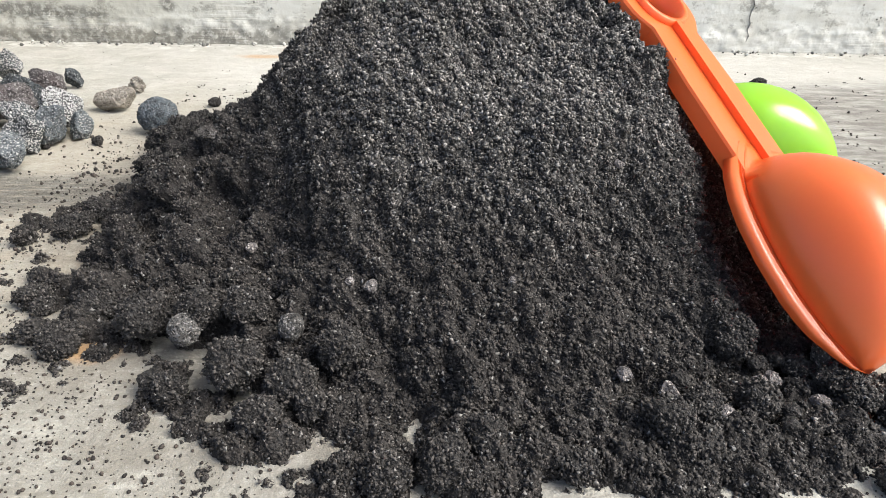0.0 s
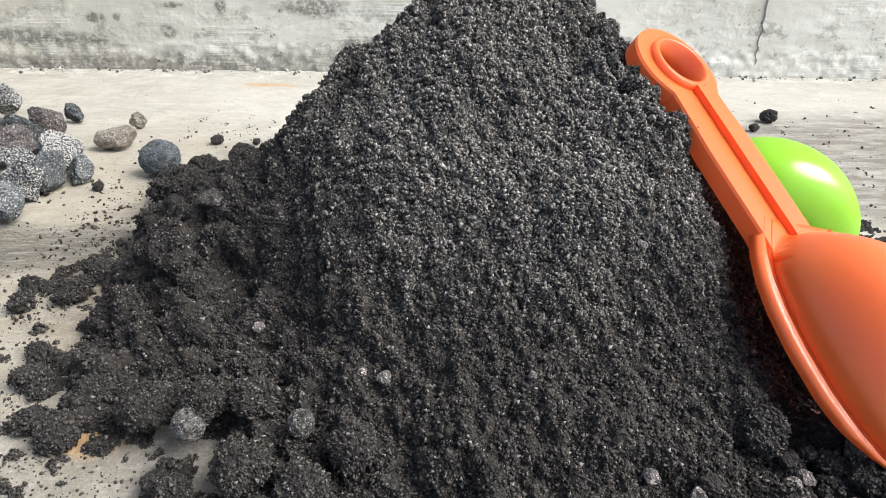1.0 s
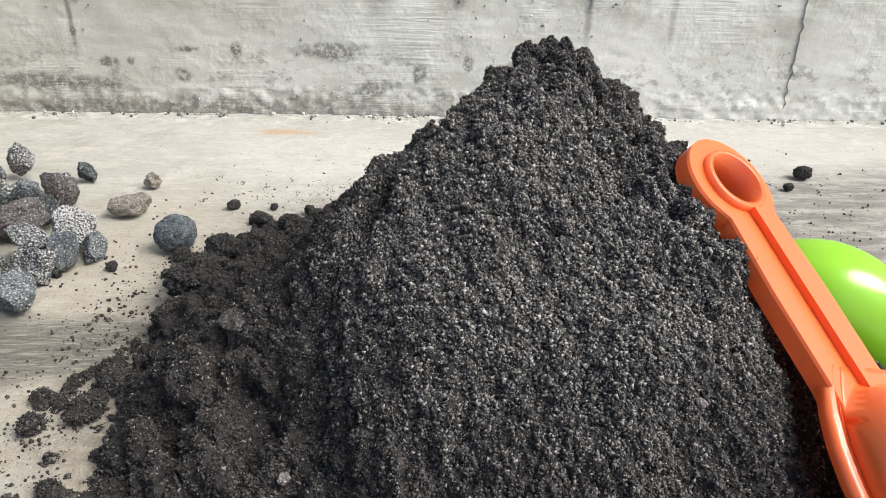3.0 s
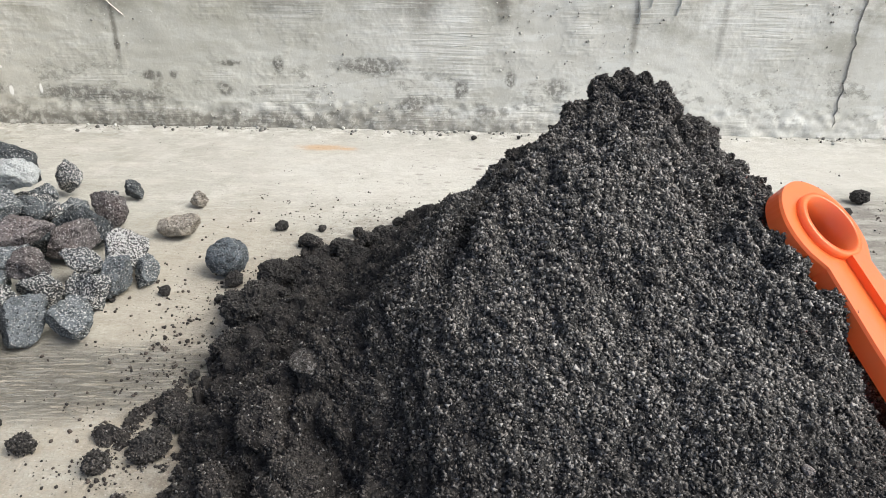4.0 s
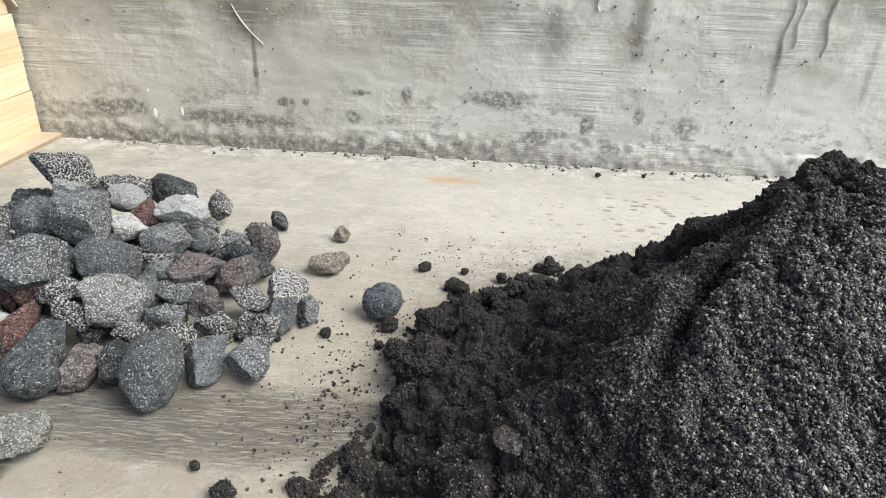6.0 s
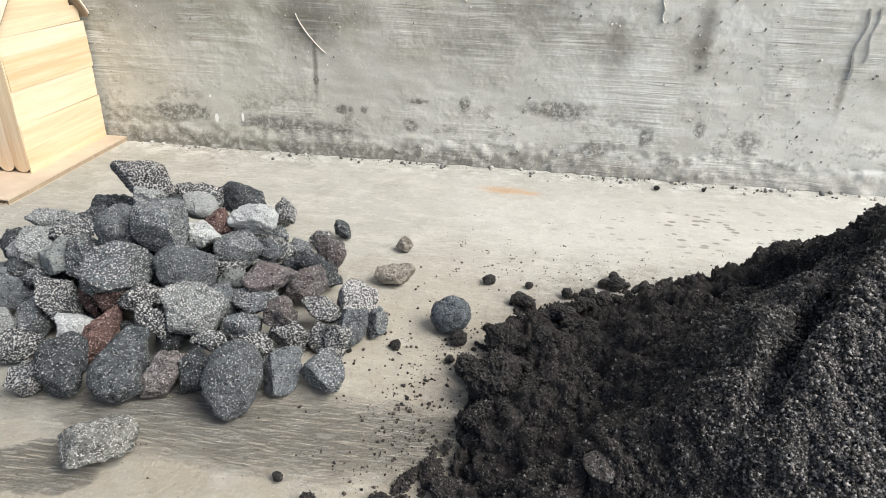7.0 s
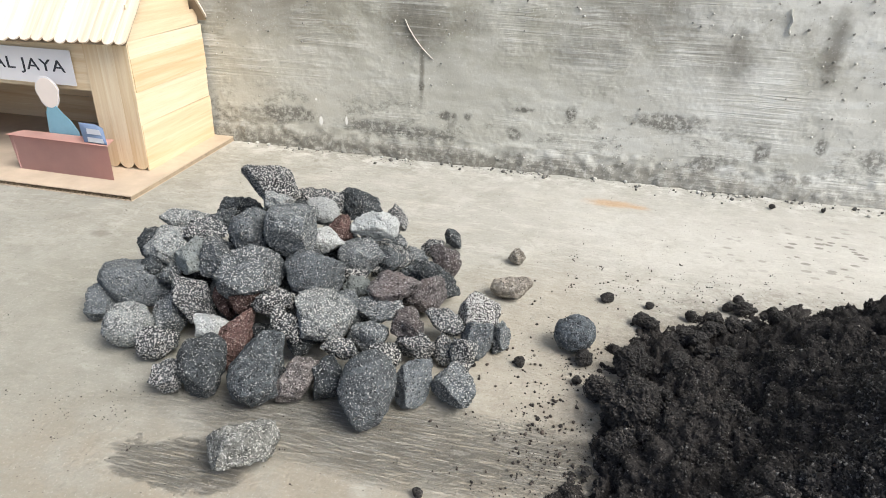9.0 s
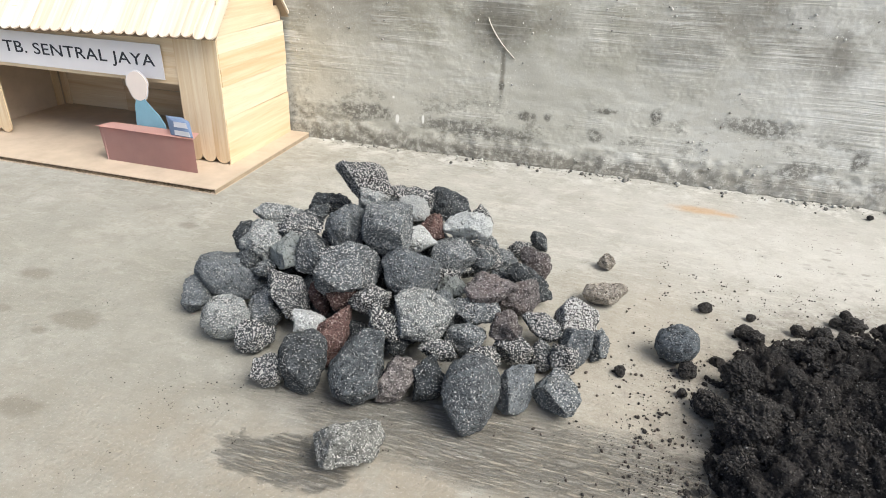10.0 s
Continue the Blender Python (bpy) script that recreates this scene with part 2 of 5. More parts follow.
    base = k.mix(k.calc("MULTIPLY", k.calc("MULTIPLY", chalk, k.ramp(k.noise(p, 38, 7, 0.75), (0.50, 0.0), (0.58, 1.0))), 0.5), base, (0.70, 0.70, 0.66))
    h = k.calc("ADD", k.calc("ADD", k.calc("MULTIPLY", k.noise(drag, 40, 5, 0.7), 0.5), k.noise(p, 60, 6, 0.7)), k.calc("MULTIPLY", k.noise(p, 330, 4, 0.7), 0.5))
    h = k.calc("SUBTRACT", h, k.calc("MULTIPLY", k.calc("MULTIPLY", zone, lines), 0.5))
    return k.done(base, k.bump(h, 0.0020, 0.9), k.ramp(k.noise(p, 18, 4), (0.3, 0.5), (0.7, 0.78)))


def wall_material():
    k = Mat("cement_plaster", 0.8, 0.25)
    p = k.where("World")
    sep = k.t.nodes.new("ShaderNodeSeparateXYZ")
    k.t.links.new(p, sep.inputs[0])
    across, height = sep.outputs[0], sep.outputs[2]
    sweep = k.where("World", (1, 1, 4), (0, 4, 0))
    base = k.ramp(k.noise(p, 6, 5, 0.6), (0.32, (0.49, 0.49, 0.445)), (0.68, (0.65, 0.655, 0.61)))
    base = k.mix(k.ramp(k.noise(sweep, 15, 7, 0.72, 0.4), (0.51, 0.0), (0.56, 0.5)), base, (0.66, 0.675, 0.645))
    base = k.mix(k.ramp(k.noise(sweep, 11, 6, 0.68, 0.3), (0.52, 0.0), (0.66, 0.32)), base, (0.40, 0.39, 0.34))
    # olive weathering higher up, broken into flecks
    upper = k.ramp(k.calc("ADD", height, k.calc("MULTIPLY", k.noise(p, 9, 5, 0.65), 0.13)), (0.15, 0.0), (0.215, 1.0))
    broken = k.ramp(k.noise(k.where("World", (1, 1, 1.6), (0, 3, 0)), 9, 7, 0.70, 0.3), (0.47, 0.0), (0.62, 1.0))
    base = k.mix(k.calc("MULTIPLY", k.calc("MULTIPLY", upper, broken), 0.62), base, (0.225, 0.212, 0.158))
    # darker olive towards the toy house: weathering plus painted falloff of the light
    side = k.calc("MULTIPLY", k.ramp(k.calc("ADD", across, k.calc("MULTIPLY", k.noise(p, 6, 4), 0.2)), (-0.1 + 0.2, 1.0), (0.3, 0.0)), 0.34)
    base = k.mix(side, base, (0.36, 0.345, 0.262))
    for x, z, rx, rz, a in ((-0.135, 0.165, 0.05, 0.050, 0.7), (-0.127, 0.11, 0.004, 0.055, 0.75), (0.118, 0.185, 0.11, 0.05, 0.45), (0.305, 0.165, 0.014, 0.055, 0.75),
                            (0.459, 0.12, 0.006, 0.045, 0.6), (0.56, 0.13, 0.006, 0.05, 0.4), (0.215, 0.145, 0.02, 0.05, 0.4), (-0.33, 0.17, 0.12, 0.05, 0.4),
                            (0.061, 0.140, 0.055, 0.020, 0.4), (0.205, 0.150, 0.050, 0.035, 0.42), (-0.073, 0.168, 0.035, 0.020, 0.35)):
        run = k.blob((x, 1.3, z), (rx, 1, rz), 0.7, 1.0, 50)
        base = k.mix(k.calc("MULTIPLY", run, a), base, (0.15, 0.142, 0.118))
    # trowel and brush lines, long and nearly level
    gate = k.ramp(k.noise(p, 7, 5, 0.65), (0.46, 0.0), (0.60, 1.0))
    lines = k.noise(k.where("World", (1, 1, 30), (0, 3, 0)), 8, 3, 0.6, 0.6)
    light_line = k.calc("MULTIPLY", k.ramp(lines, (0.545, 0.0), (0.58, 1.0)), gate)
    dark_line = k.calc("MULTIPLY", k.ramp(lines, (0.40, 1.0), (0.43, 0.0)), gate)
    base = k.mix(k.calc("MULTIPLY", light_line, 0.5), base, (0.70, 0.705, 0.67))
    base = k.mix(k.calc("MULTIPLY", dark_line, 0.12), base, (0.25, 0.245, 0.215))
    # mould spots in a band above the floor
    band = k.ramp(k.calc("ADD", height, k.calc("MULTIPLY", k.noise(p, 12, 3), 0.05)), (0.035, 0.0), (0.05, 1.0), (0.085, 1.0), (0.115, 0.0))
    fleck = k.ramp(k.noise(p, 150, 5, 0.75), (0.42, 0.25), (0.52, 1.0))
    mould = k.calc("MULTIPLY", k.calc("MULTIPLY", band, fleck), k.ramp(k.noise(k.where("World", (1, 1, 1.5)), 42, 7, 0.75), (0.53, 0.0), (0.60, 1.0)))
    base = k.mix(k.calc("MULTIPLY", mould, 0.5), base, (0.125, 0.12, 0.10))
    for x, z, rx, rz, a in ((-0.30, 0.042, 0.05, 0.014, 0.8), (-0.185, 0.036, 0.06, 0.012, 0.75), (-0.12, 0.033, 0.045, 0.011, 0.7), (0.051, 0.074, 0.008, 0.010, 0.9), (-0.005, 0.074, 0.016, 0.004, 0.85),
                            (0.16, 0.074, 0.05, 0.013, 0.75), (-0.012, 0.045, 0.012, 0.010, 0.75), (-0.127, 0.091, 0.004, 0.006, 0.9), (0.205, 0.03, 0.022, 0.014, 0.75), (0.262, 0.05, 0.010, 0.016, 0.8), (-0.36, 0.035, 0.06, 0.014, 0.4),
                            (0.375, 0.052, 0.018, 0.016, 0.7), (0.32, 0.062, 0.008, 0.012, 0.8), (0.30, 0.022, 0.03, 0.007, 0.6), (-0.095, 0.058, 0.014, 0.008, 0.8), (-0.07, 0.060, 0.006, 0.006, 0.8)):
        spot = k.calc("MULTIPLY", k.blob((x, 1.3, z), (rx, 1, rz), 0.5, 1.3, 90), fleck)
        base = k.mix(k.calc("MULTIPLY", spot, a), base, (0.11, 0.106, 0.092))
    # pale chips and grains
    grain = k.ramp(k.cells(p, 110), (0.05, 1.0), (0.09, 0.0))
    base = k.mix(k.calc("MULTIPLY", grain, 0.6), base, (0.74, 0.74, 0.71))
    for x, z, rx, rz in ((-0.257, 0.037, 0.003, 0.007), (-0.223, 0.040, 0.002, 0.007), (-0.262, 0.064, 0.002, 0.002)):
        chip = k.blob((x, 1.3, z), (rx, 1, rz), 0.4, 0.9, 160)
        base = k.mix(k.calc("MULTIPLY", chip, 0.9), base, (0.84, 0.84, 0.80))
    sand = k.noise(p, 420, 3, 0.75)
    base = k.mix(k.ramp(sand, (0.60, 0.0), (0.68, 0.22)), base, (0.26, 0.255, 0.225))
    base = k.mix(k.ramp(sand, (0.32, 0.28), (0.40, 0.0)), base, (0.76, 0.765, 0.74))
    # darker foot, fading out past the heap
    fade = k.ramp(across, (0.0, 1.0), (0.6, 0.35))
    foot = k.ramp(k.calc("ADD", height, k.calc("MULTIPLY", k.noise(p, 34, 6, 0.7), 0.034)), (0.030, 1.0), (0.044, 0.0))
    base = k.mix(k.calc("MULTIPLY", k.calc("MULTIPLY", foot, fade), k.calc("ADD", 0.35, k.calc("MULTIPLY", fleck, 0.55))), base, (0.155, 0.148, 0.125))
    h = k.calc("ADD", k.calc("ADD", k.calc("MULTIPLY", k.calc("MULTIPLY", lines, gate), 1.0), k.calc("MULTIPLY", k.noise(p, 28, 4, 0.5), 0.55)), k.calc("MULTIPLY", k.noise(p, 320, 3, 0.6), 0.10))
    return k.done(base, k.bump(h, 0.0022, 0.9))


def wood_material(name, pale, dark, along=(3, 60, 60)):
    k = Mat(name, 0.55, 0.3)
    rnd = k.t.nodes.new("ShaderNodeObjectInfo").outputs["Random"]
    off = k.node("ShaderNodeCombineXYZ", X=k.calc("MULTIPLY", rnd, 5.0), Y=k.calc("MULTIPLY", rnd, 2.0), Z=k.calc("MULTIPLY", rnd, 9.0)).outputs[0]
    add = k.t.nodes.new("ShaderNodeVectorMath")
    k.t.links.new(k.where("Object", along), add.inputs[0])
    k.t.links.new(off, add.inputs[1])
    grain = k.noise(add.outputs[0], 3.0, 5, 0.6, 0.6)
    fine = k.noise(add.outputs[0], 14.0, 3, 0.6)
    shade = k.calc("ADD", k.calc("MULTIPLY", rnd, 0.28), k.calc("MULTIPLY", grain, 0.8))
    col = k.mix(k.ramp(shade, (0.3, 0.0), (0.75, 1.0)), pale, dark)
    col = k.mix(k.ramp(fine, (0.55, 0.0), (0.75, 0.35)), col, [c * 0.72 for c in dark])
    broad = k.noise(add.outputs[0], 0.9, 3, 0.6, 0.8)
    col = k.mix(k.ramp(broad, (0.52, 0.0), (0.66, 0.55)), col, [dark[0] * 0.88, dark[1] * 0.80, dark[2] * 0.72])
    return k.done(col, k.bump(fine, 0.0004, 0.5))


def plain_material(name, colour, rough, spec=0.4, vary=0.08, scale=60, sub=0.0, through=0.0):
    k = Mat(name, rough, spec)
    n = k.noise(k.where("Object"), scale, 4)
    col = k.mix(k.ramp(n, (0.3, 0.0), (0.7, 1.0)), [c * (1 - vary) for c in colour], [min(1, c * (1 + vary)) for c in colour])
    if sub:
        k.b.inputs["Subsurface Weight"].default_value = sub
        k.b.inputs["Subsurface Radius"].default_value = (0.006, 0.003, 0.001)
    if through:
        # thin plastic: some daylight shines through the shell
        glow = k.node("ShaderNodeBsdfTranslucent", Color=(*colour, 1))
        blend = k.node("ShaderNodeMixShader", Fac=through)
        k.t.links.new(k.b.outputs[0], blend.inputs[1])
        k.t.links.new(glow.outputs[0], blend.inputs[2])
        k.t.links.new(blend.outputs[0], k.t.nodes["Material Output"].inputs["Surface"])
    return k.done(col, k.bump(k.noise(k.where("Object"), 400, 2), 0.0002, 0.3))


SOIL = soil_material()
GRAINS = grain_material("soil_grains", (0.046, 0.041, 0.037), (0.28, 0.27, 0.255), 0.05, True)
CRUMBS = grain_material("soil_crumbs", (0.040, 0.031, 0.025), (0.20, 0.18, 0.15), 0.03)
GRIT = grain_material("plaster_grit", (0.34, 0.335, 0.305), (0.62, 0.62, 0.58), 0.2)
MORTAR = grain_material("mortar_crumb", (0.26, 0.255, 0.23), (0.62, 0.62, 0.58), 0.15)
CLOD_GRAINS = grain_material("clod_grains", (0.052, 0.047, 0.043), (0.27, 0.26, 0.245), 0.05)
GREY_CLOD = stone_material("dusty_clod", (0.135, 0.131, 0.124), (0.36, 0.35, 0.34), 0.3)
CLOD = clod_material()
PRESSED_CLOD = stone_material("pressed_clod", (0.062, 0.057, 0.053), (0.24, 0.23, 0.22), 0.3)
STONES = {
    "dark": (stone_material("dark_stone", (0.085, 0.097, 0.104), (0.52, 0.53, 0.52), 0.2), "dark grey rough volcanic stone"),
    "mid": (stone_material("grey_stone", (0.165, 0.186, 0.196), (0.64, 0.65, 0.64), 0.34), "grey volcanic stone with pale specks"),
    "speck": (stone_material("speckled_stone", (0.090, 0.099, 0.103), (0.70, 0.70, 0.68), 0.50), "dark stone thickly speckled with white"),
    "speckwhite": (stone_material("whitish_speckled_stone", (0.150, 0.152, 0.148), (0.76, 0.76, 0.74), 0.75), "porous stone almost covered with white specks"),
    "light": (stone_material("light_stone", (0.275, 0.298, 0.298), (0.66, 0.67, 0.65), 0.42), "light grey speckled stone"),
    "lone": (stone_material("lone_light_stone", (0.36, 0.37, 0.345), (0.66, 0.66, 0.63), 0.35), "light grey rough stone lying before the heap"),
    "pale": (stone_material("pale_stone", (0.53, 0.56, 0.555), (0.72, 0.73, 0.72), 0.1, None, 0.14), "whitish stone worn smooth, among grey ones"),
    "whitish": (stone_material("whitish_stone", (0.46, 0.485, 0.48), (0.76, 0.77, 0.76), 0.4, None, 0.4), "whitish stone with fine grey pits"),
    "plain": (stone_material("plain_stone", (0.25, 0.275, 0.268), (0.40, 0.41, 0.40), 0.05, None, 0.14), "plain greenish grey flat stone"),
    "smooth": (stone_material("smooth_stone", (0.160, 0.180, 0.192), (0.52, 0.53, 0.52), 0.2, None, 0.6), "smooth grey stone with few specks"),
    "red": (stone_material("red_stone", (0.150, 0.092, 0.082), (0.50, 0.40, 0.36), 0.25), "reddish brown porous stone"),
    "brown": (stone_material("brown_stone", (0.150, 0.138, 0.138), (0.50, 0.48, 0.47), 0.22, (0.145, 0.115, 0.108)), "brownish grey stone with few specks"),
    "brownlight": (stone_material("pinkish_stone", (0.26, 0.238, 0.228), (0.56, 0.53, 0.51), 0.25), "pinkish light grey stone"),
    "blue": (stone_material("bluish_stone", (0.125, 0.145, 0.160), (0.38, 0.40, 0.41), 0.16), "round bluish grey stone lying alone"),
    "tan": (stone_material("tan_stone", (0.363, 0.330, 0.281), (0.55, 0.52, 0.47), 0.25), "small tan grey pebble lying alone"),
}
FLOOR_MAT = cement_floor_material()
WALL_MAT = wall_material()
STICK = wood_material("stick_wood", (0.82, 0.72, 0.55), (0.68, 0.52, 0.32))
ROOF_STICK = wood_material("roof_stick_wood", (0.90, 0.86, 0.78), (0.76, 0.62, 0.47))
CARD = plain_material("cardboard", (0.52, 0.43, 0.33), 0.8, 0.2, 0.1, 40)
CARD_EDGE = plain_material("cardboard_edge", (0.33, 0.265, 0.19), 0.9, 0.2, 0.2, 200)
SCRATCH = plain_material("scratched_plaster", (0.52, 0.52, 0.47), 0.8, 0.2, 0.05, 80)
DRIP = plain_material("dried_cement_run", (0.66, 0.66, 0.62), 0.45, 0.4, 0.12, 120)
CRACK = plain_material("crack_dirt", (0.36, 0.355, 0.33), 0.9, 0.1, 0.3, 200)
PAPER = plain_material("white_paper", (0.74, 0.74, 0.76), 0.7, 0.25, 0.03, 30)
INK = plain_material("dark_ink", (0.045, 0.05, 0.06), 0.7, 0.2)
PINK = plain_material("pink_paper", (0.55, 0.345, 0.315), 0.65, 0.25, 0.05, 40)
PINK_TOP = plain_material("light_pink_paper", (0.72, 0.47, 0.42), 0.65, 0.25, 0.05, 40)
SKIN = plain_material("cream_paper", (0.80, 0.72, 0.66), 0.65, 0.25, 0.03, 40)
BLUE_PAPER = plain_material("blue_paper", (0.22, 0.42, 0.52), 0.65, 0.25, 0.06, 60)
NAVY_PAPER = plain_material("slate_blue_paper", (0.20, 0.27, 0.40), 0.65, 0.25, 0.06, 60)
ORANGE = plain_material("orange_plastic", (1.0, 0.20, 0.045), 0.28, 1.0, 0.03, 20, 0.05, 0.25)
GREEN = plain_material("green_plastic", (0.32, 0.72, 0.025), 0.22, 1.0, 0.03, 20, 0.10, 0.2)


# ---- mesh helpers ----
def mesh_object(name, verts, faces, material, parent=None, label="", smooth=False):
    """verts: (n, 3) array; faces: an (m, k) array, or a list of tuples."""
    me = bpy.data.meshes.new(name)
    if isinstance(faces, np.ndarray):
        m, kk = faces.shape
        me.vertices.add(len(verts))
        me.vertices.foreach_set("co", np.ascontiguousarray(verts, dtype=np.float32).ravel())
        me.loops.add(m * kk)
        me.loops.foreach_set("vertex_index", np.ascontiguousarray(faces, dtype=np.int32).ravel())
        me.polygons.add(m)
        me.polygons.foreach_set("loop_start", np.arange(0, m * kk, kk, dtype=np.int32))
        me.update(calc_edges=True)
    else:
        me.from_pydata([tuple(v) for v in verts], [], faces)
    if smooth:
        me.polygons.foreach_set("use_smooth", np.ones(len(me.polygons), dtype=bool))
    for mt in material if isinstance(material, (list, tuple)) else (material,):
        me.materials.append(mt)
    me.update()
    ob = new(name, me)
    if parent is not None:
        ob.parent = parent
    return tagged(ob, label)


def part(name, bm, material, parent, label="", smooth=False):
    me = bpy.data.meshes.new(name)
    bmesh.ops.recalc_face_normals(bm, faces=bm.faces)
    bm.to_mesh(me)
    bm.free()
    if smooth:
        me.polygons.foreach_set("use_smooth", np.ones(len(me.polygons), dtype=bool))
    for mt in material if isinstance(material, (list, tuple)) else (material,):
        me.materials.append(mt)
    ob = new(name, me)
    if parent is not None:
        ob.parent = parent
    return tagged(ob, label)


def empty(name, label, category, group="", kind=""):
    return tagged(new(name), label, category, group, kind)


def box(bm, lo, hi, bevel=0.0):
    """Adds a box between two corners to bm."""
    c = [(a + b) / 2 for a, b in zip(lo, hi)]
    s = [abs(b - a) for a, b in zip(lo, hi)]
    r = bmesh.ops.create_cube(bm, size=1, matrix=Matrix.Translation(c) @ Matrix.Diagonal((*s, 1)))
    if bevel:
        edges = list({e for v in r["verts"] for e in v.link_edges})
        bmesh.ops.bevel(bm, geom=edges, offset=bevel, segments=1, affect="EDGES")
    return bm


def smooth_noise(x, y, scale, seed):
    """Value noise in the plane, -1 to 1, features about 1 / scale across."""
    table = np.random.default_rng(seed).random((256, 256)) * 2 - 1
    u, v = x * scale + 1000, y * scale + 1000
    i, j = np.floor(u).astype(int), np.floor(v).astype(int)
    f, g = u - i, v - j
    f, g = f * f * f * (f * (f * 6 - 15) + 10), g * g * g * (g * (g * 6 - 15) + 10)
    a, b = table[i % 256, j % 256], table[(i + 1) % 256, j % 256]
    c, d = table[i % 256, (j + 1) % 256], table[(i + 1) % 256, (j + 1) % 256]
    return (a * (1 - f) + b * f) * (1 - g) + (c * (1 - f) + d * f) * g


def fractal(x, y, scale, seed, octaves=4, gain=0.5):
    total, amp = 0, 1
    for o in range(octaves):
        total = total + amp * smooth_noise(x, y, scale * 2 ** o, seed + o)
        amp *= gain
    return total


def lumps(x, y, size, seed, low=0.35):
    """Heights of round crumbs of about this size strewn over the plane, in units of size."""
    r = np.random.default_rng(seed)
    px, py, rad = r.random((128, 128)), r.random((128, 128)), low + (0.85 - low) * r.random((128, 128))
    u, v = x / size + 500, y / size + 500
    i, j = np.floor(u).astype(int), np.floor(v).astype(int)
    best = np.zeros_like(u)
    for di in (-1, 0, 1):
        for dj in (-1, 0, 1):
            a, b = (i + di) % 128, (j + dj) % 128
            d2 = (u - i - di - px[a, b]) ** 2 + (v - j - dj - py[a, b]) ** 2
            best = np.maximum(best, np.sqrt(np.maximum(0, rad[a, b] ** 2 - d2)))
    return best


def crumbs(x, y, z, size, seed, low=0.35):
    """Like lumps, for places in space, so that steep faces are not drawn out."""
    r = np.random.default_rng(seed)
    table = r.random((4096, 4))
    q = np.stack([x, y, z]) / size + 400
    cell = np.floor(q).astype(np.int64)
    best = np.zeros_like(x, dtype=float)
    for n in range(27):
        di, dj, dk = n % 3 - 1, n // 3 % 3 - 1, n // 9 - 1
        a, b, c = cell[0] + di, cell[1] + dj, cell[2] + dk
        t = table[(a * 73856093 ^ b * 19349663 ^ c * 83492791) & 4095]
        d2 = (q[0] - a - t[..., 0]) ** 2 + (q[1] - b - t[..., 1]) ** 2 + (q[2] - c - t[..., 2]) ** 2
        best = np.maximum(best, np.sqrt(np.maximum(0, (low + (0.9 - low) * t[..., 3]) ** 2 - d2)))
    return best


def turns(n, r):
    """n random rotation matrices."""
    q = r.normal(size=(n, 4))
    q /= np.linalg.norm(q, axis=1)[:, None]
    w, x, y, z = q.T
    return np.stack([np.stack([1 - 2 * (y * y + z * z), 2 * (x * y - z * w), 2 * (x * z + y * w)], 1),
                     np.stack([2 * (x * y + z * w), 1 - 2 * (x * x + z * z), 2 * (y * z - x * w)], 1),
                     np.stack([2 * (x * z - y * w), 2 * (y * z + x * w), 1 - 2 * (x * x + y * y)], 1)], 1)


ico = bmesh.new()
bmesh.ops.create_icosphere(ico, subdivisions=1, radius=1)
ICO_V = np.array([v.co[:] for v in ico.verts])
ICO_F = np.array([[v.index for v in f.verts] for f in ico.faces])
ico.free()


TET_V = np.array([(1, 1, 1), (1, -1, -1), (-1, 1, -1), (-1, -1, 1)], dtype=float) * 0.8
TET_F = np.array([(0, 1, 2), (0, 3, 1), (0, 2, 3), (1, 3, 2)])


def strew(name, places, sizes, material, r, parent=None, base_v=ICO_V, base_f=ICO_F):
    """Many small angular grains in one mesh."""
    n = len(places)
    squash = 0.6 + 0.5 * r.random((n, 1, 3))
    k = len(base_v)
    local = base_v[None] * squash * (0.7 + 0.6 * r.random((n, k, 1)))
    v = np.einsum("nij,nkj->nki", turns(n, r), local) * sizes[:, None, None] + places[:, None, :]
    f = (base_f[None] + k * np.arange(n)[:, None, None]).reshape(-1, 3)
    return mesh_object(name, v.reshape(-1, 3), f, material, parent)


# ---- setting ----
def build_floor():
    bm = bmesh.new()
    box(bm, (-40, -40, -0.15), (40, 40, 0.0))
    return tagged(part("floor", bm, FLOOR_MAT, None, "worn pale cement floor with stains and scratches"), category="floor", kind="structure")


WALL_Y = 1.300


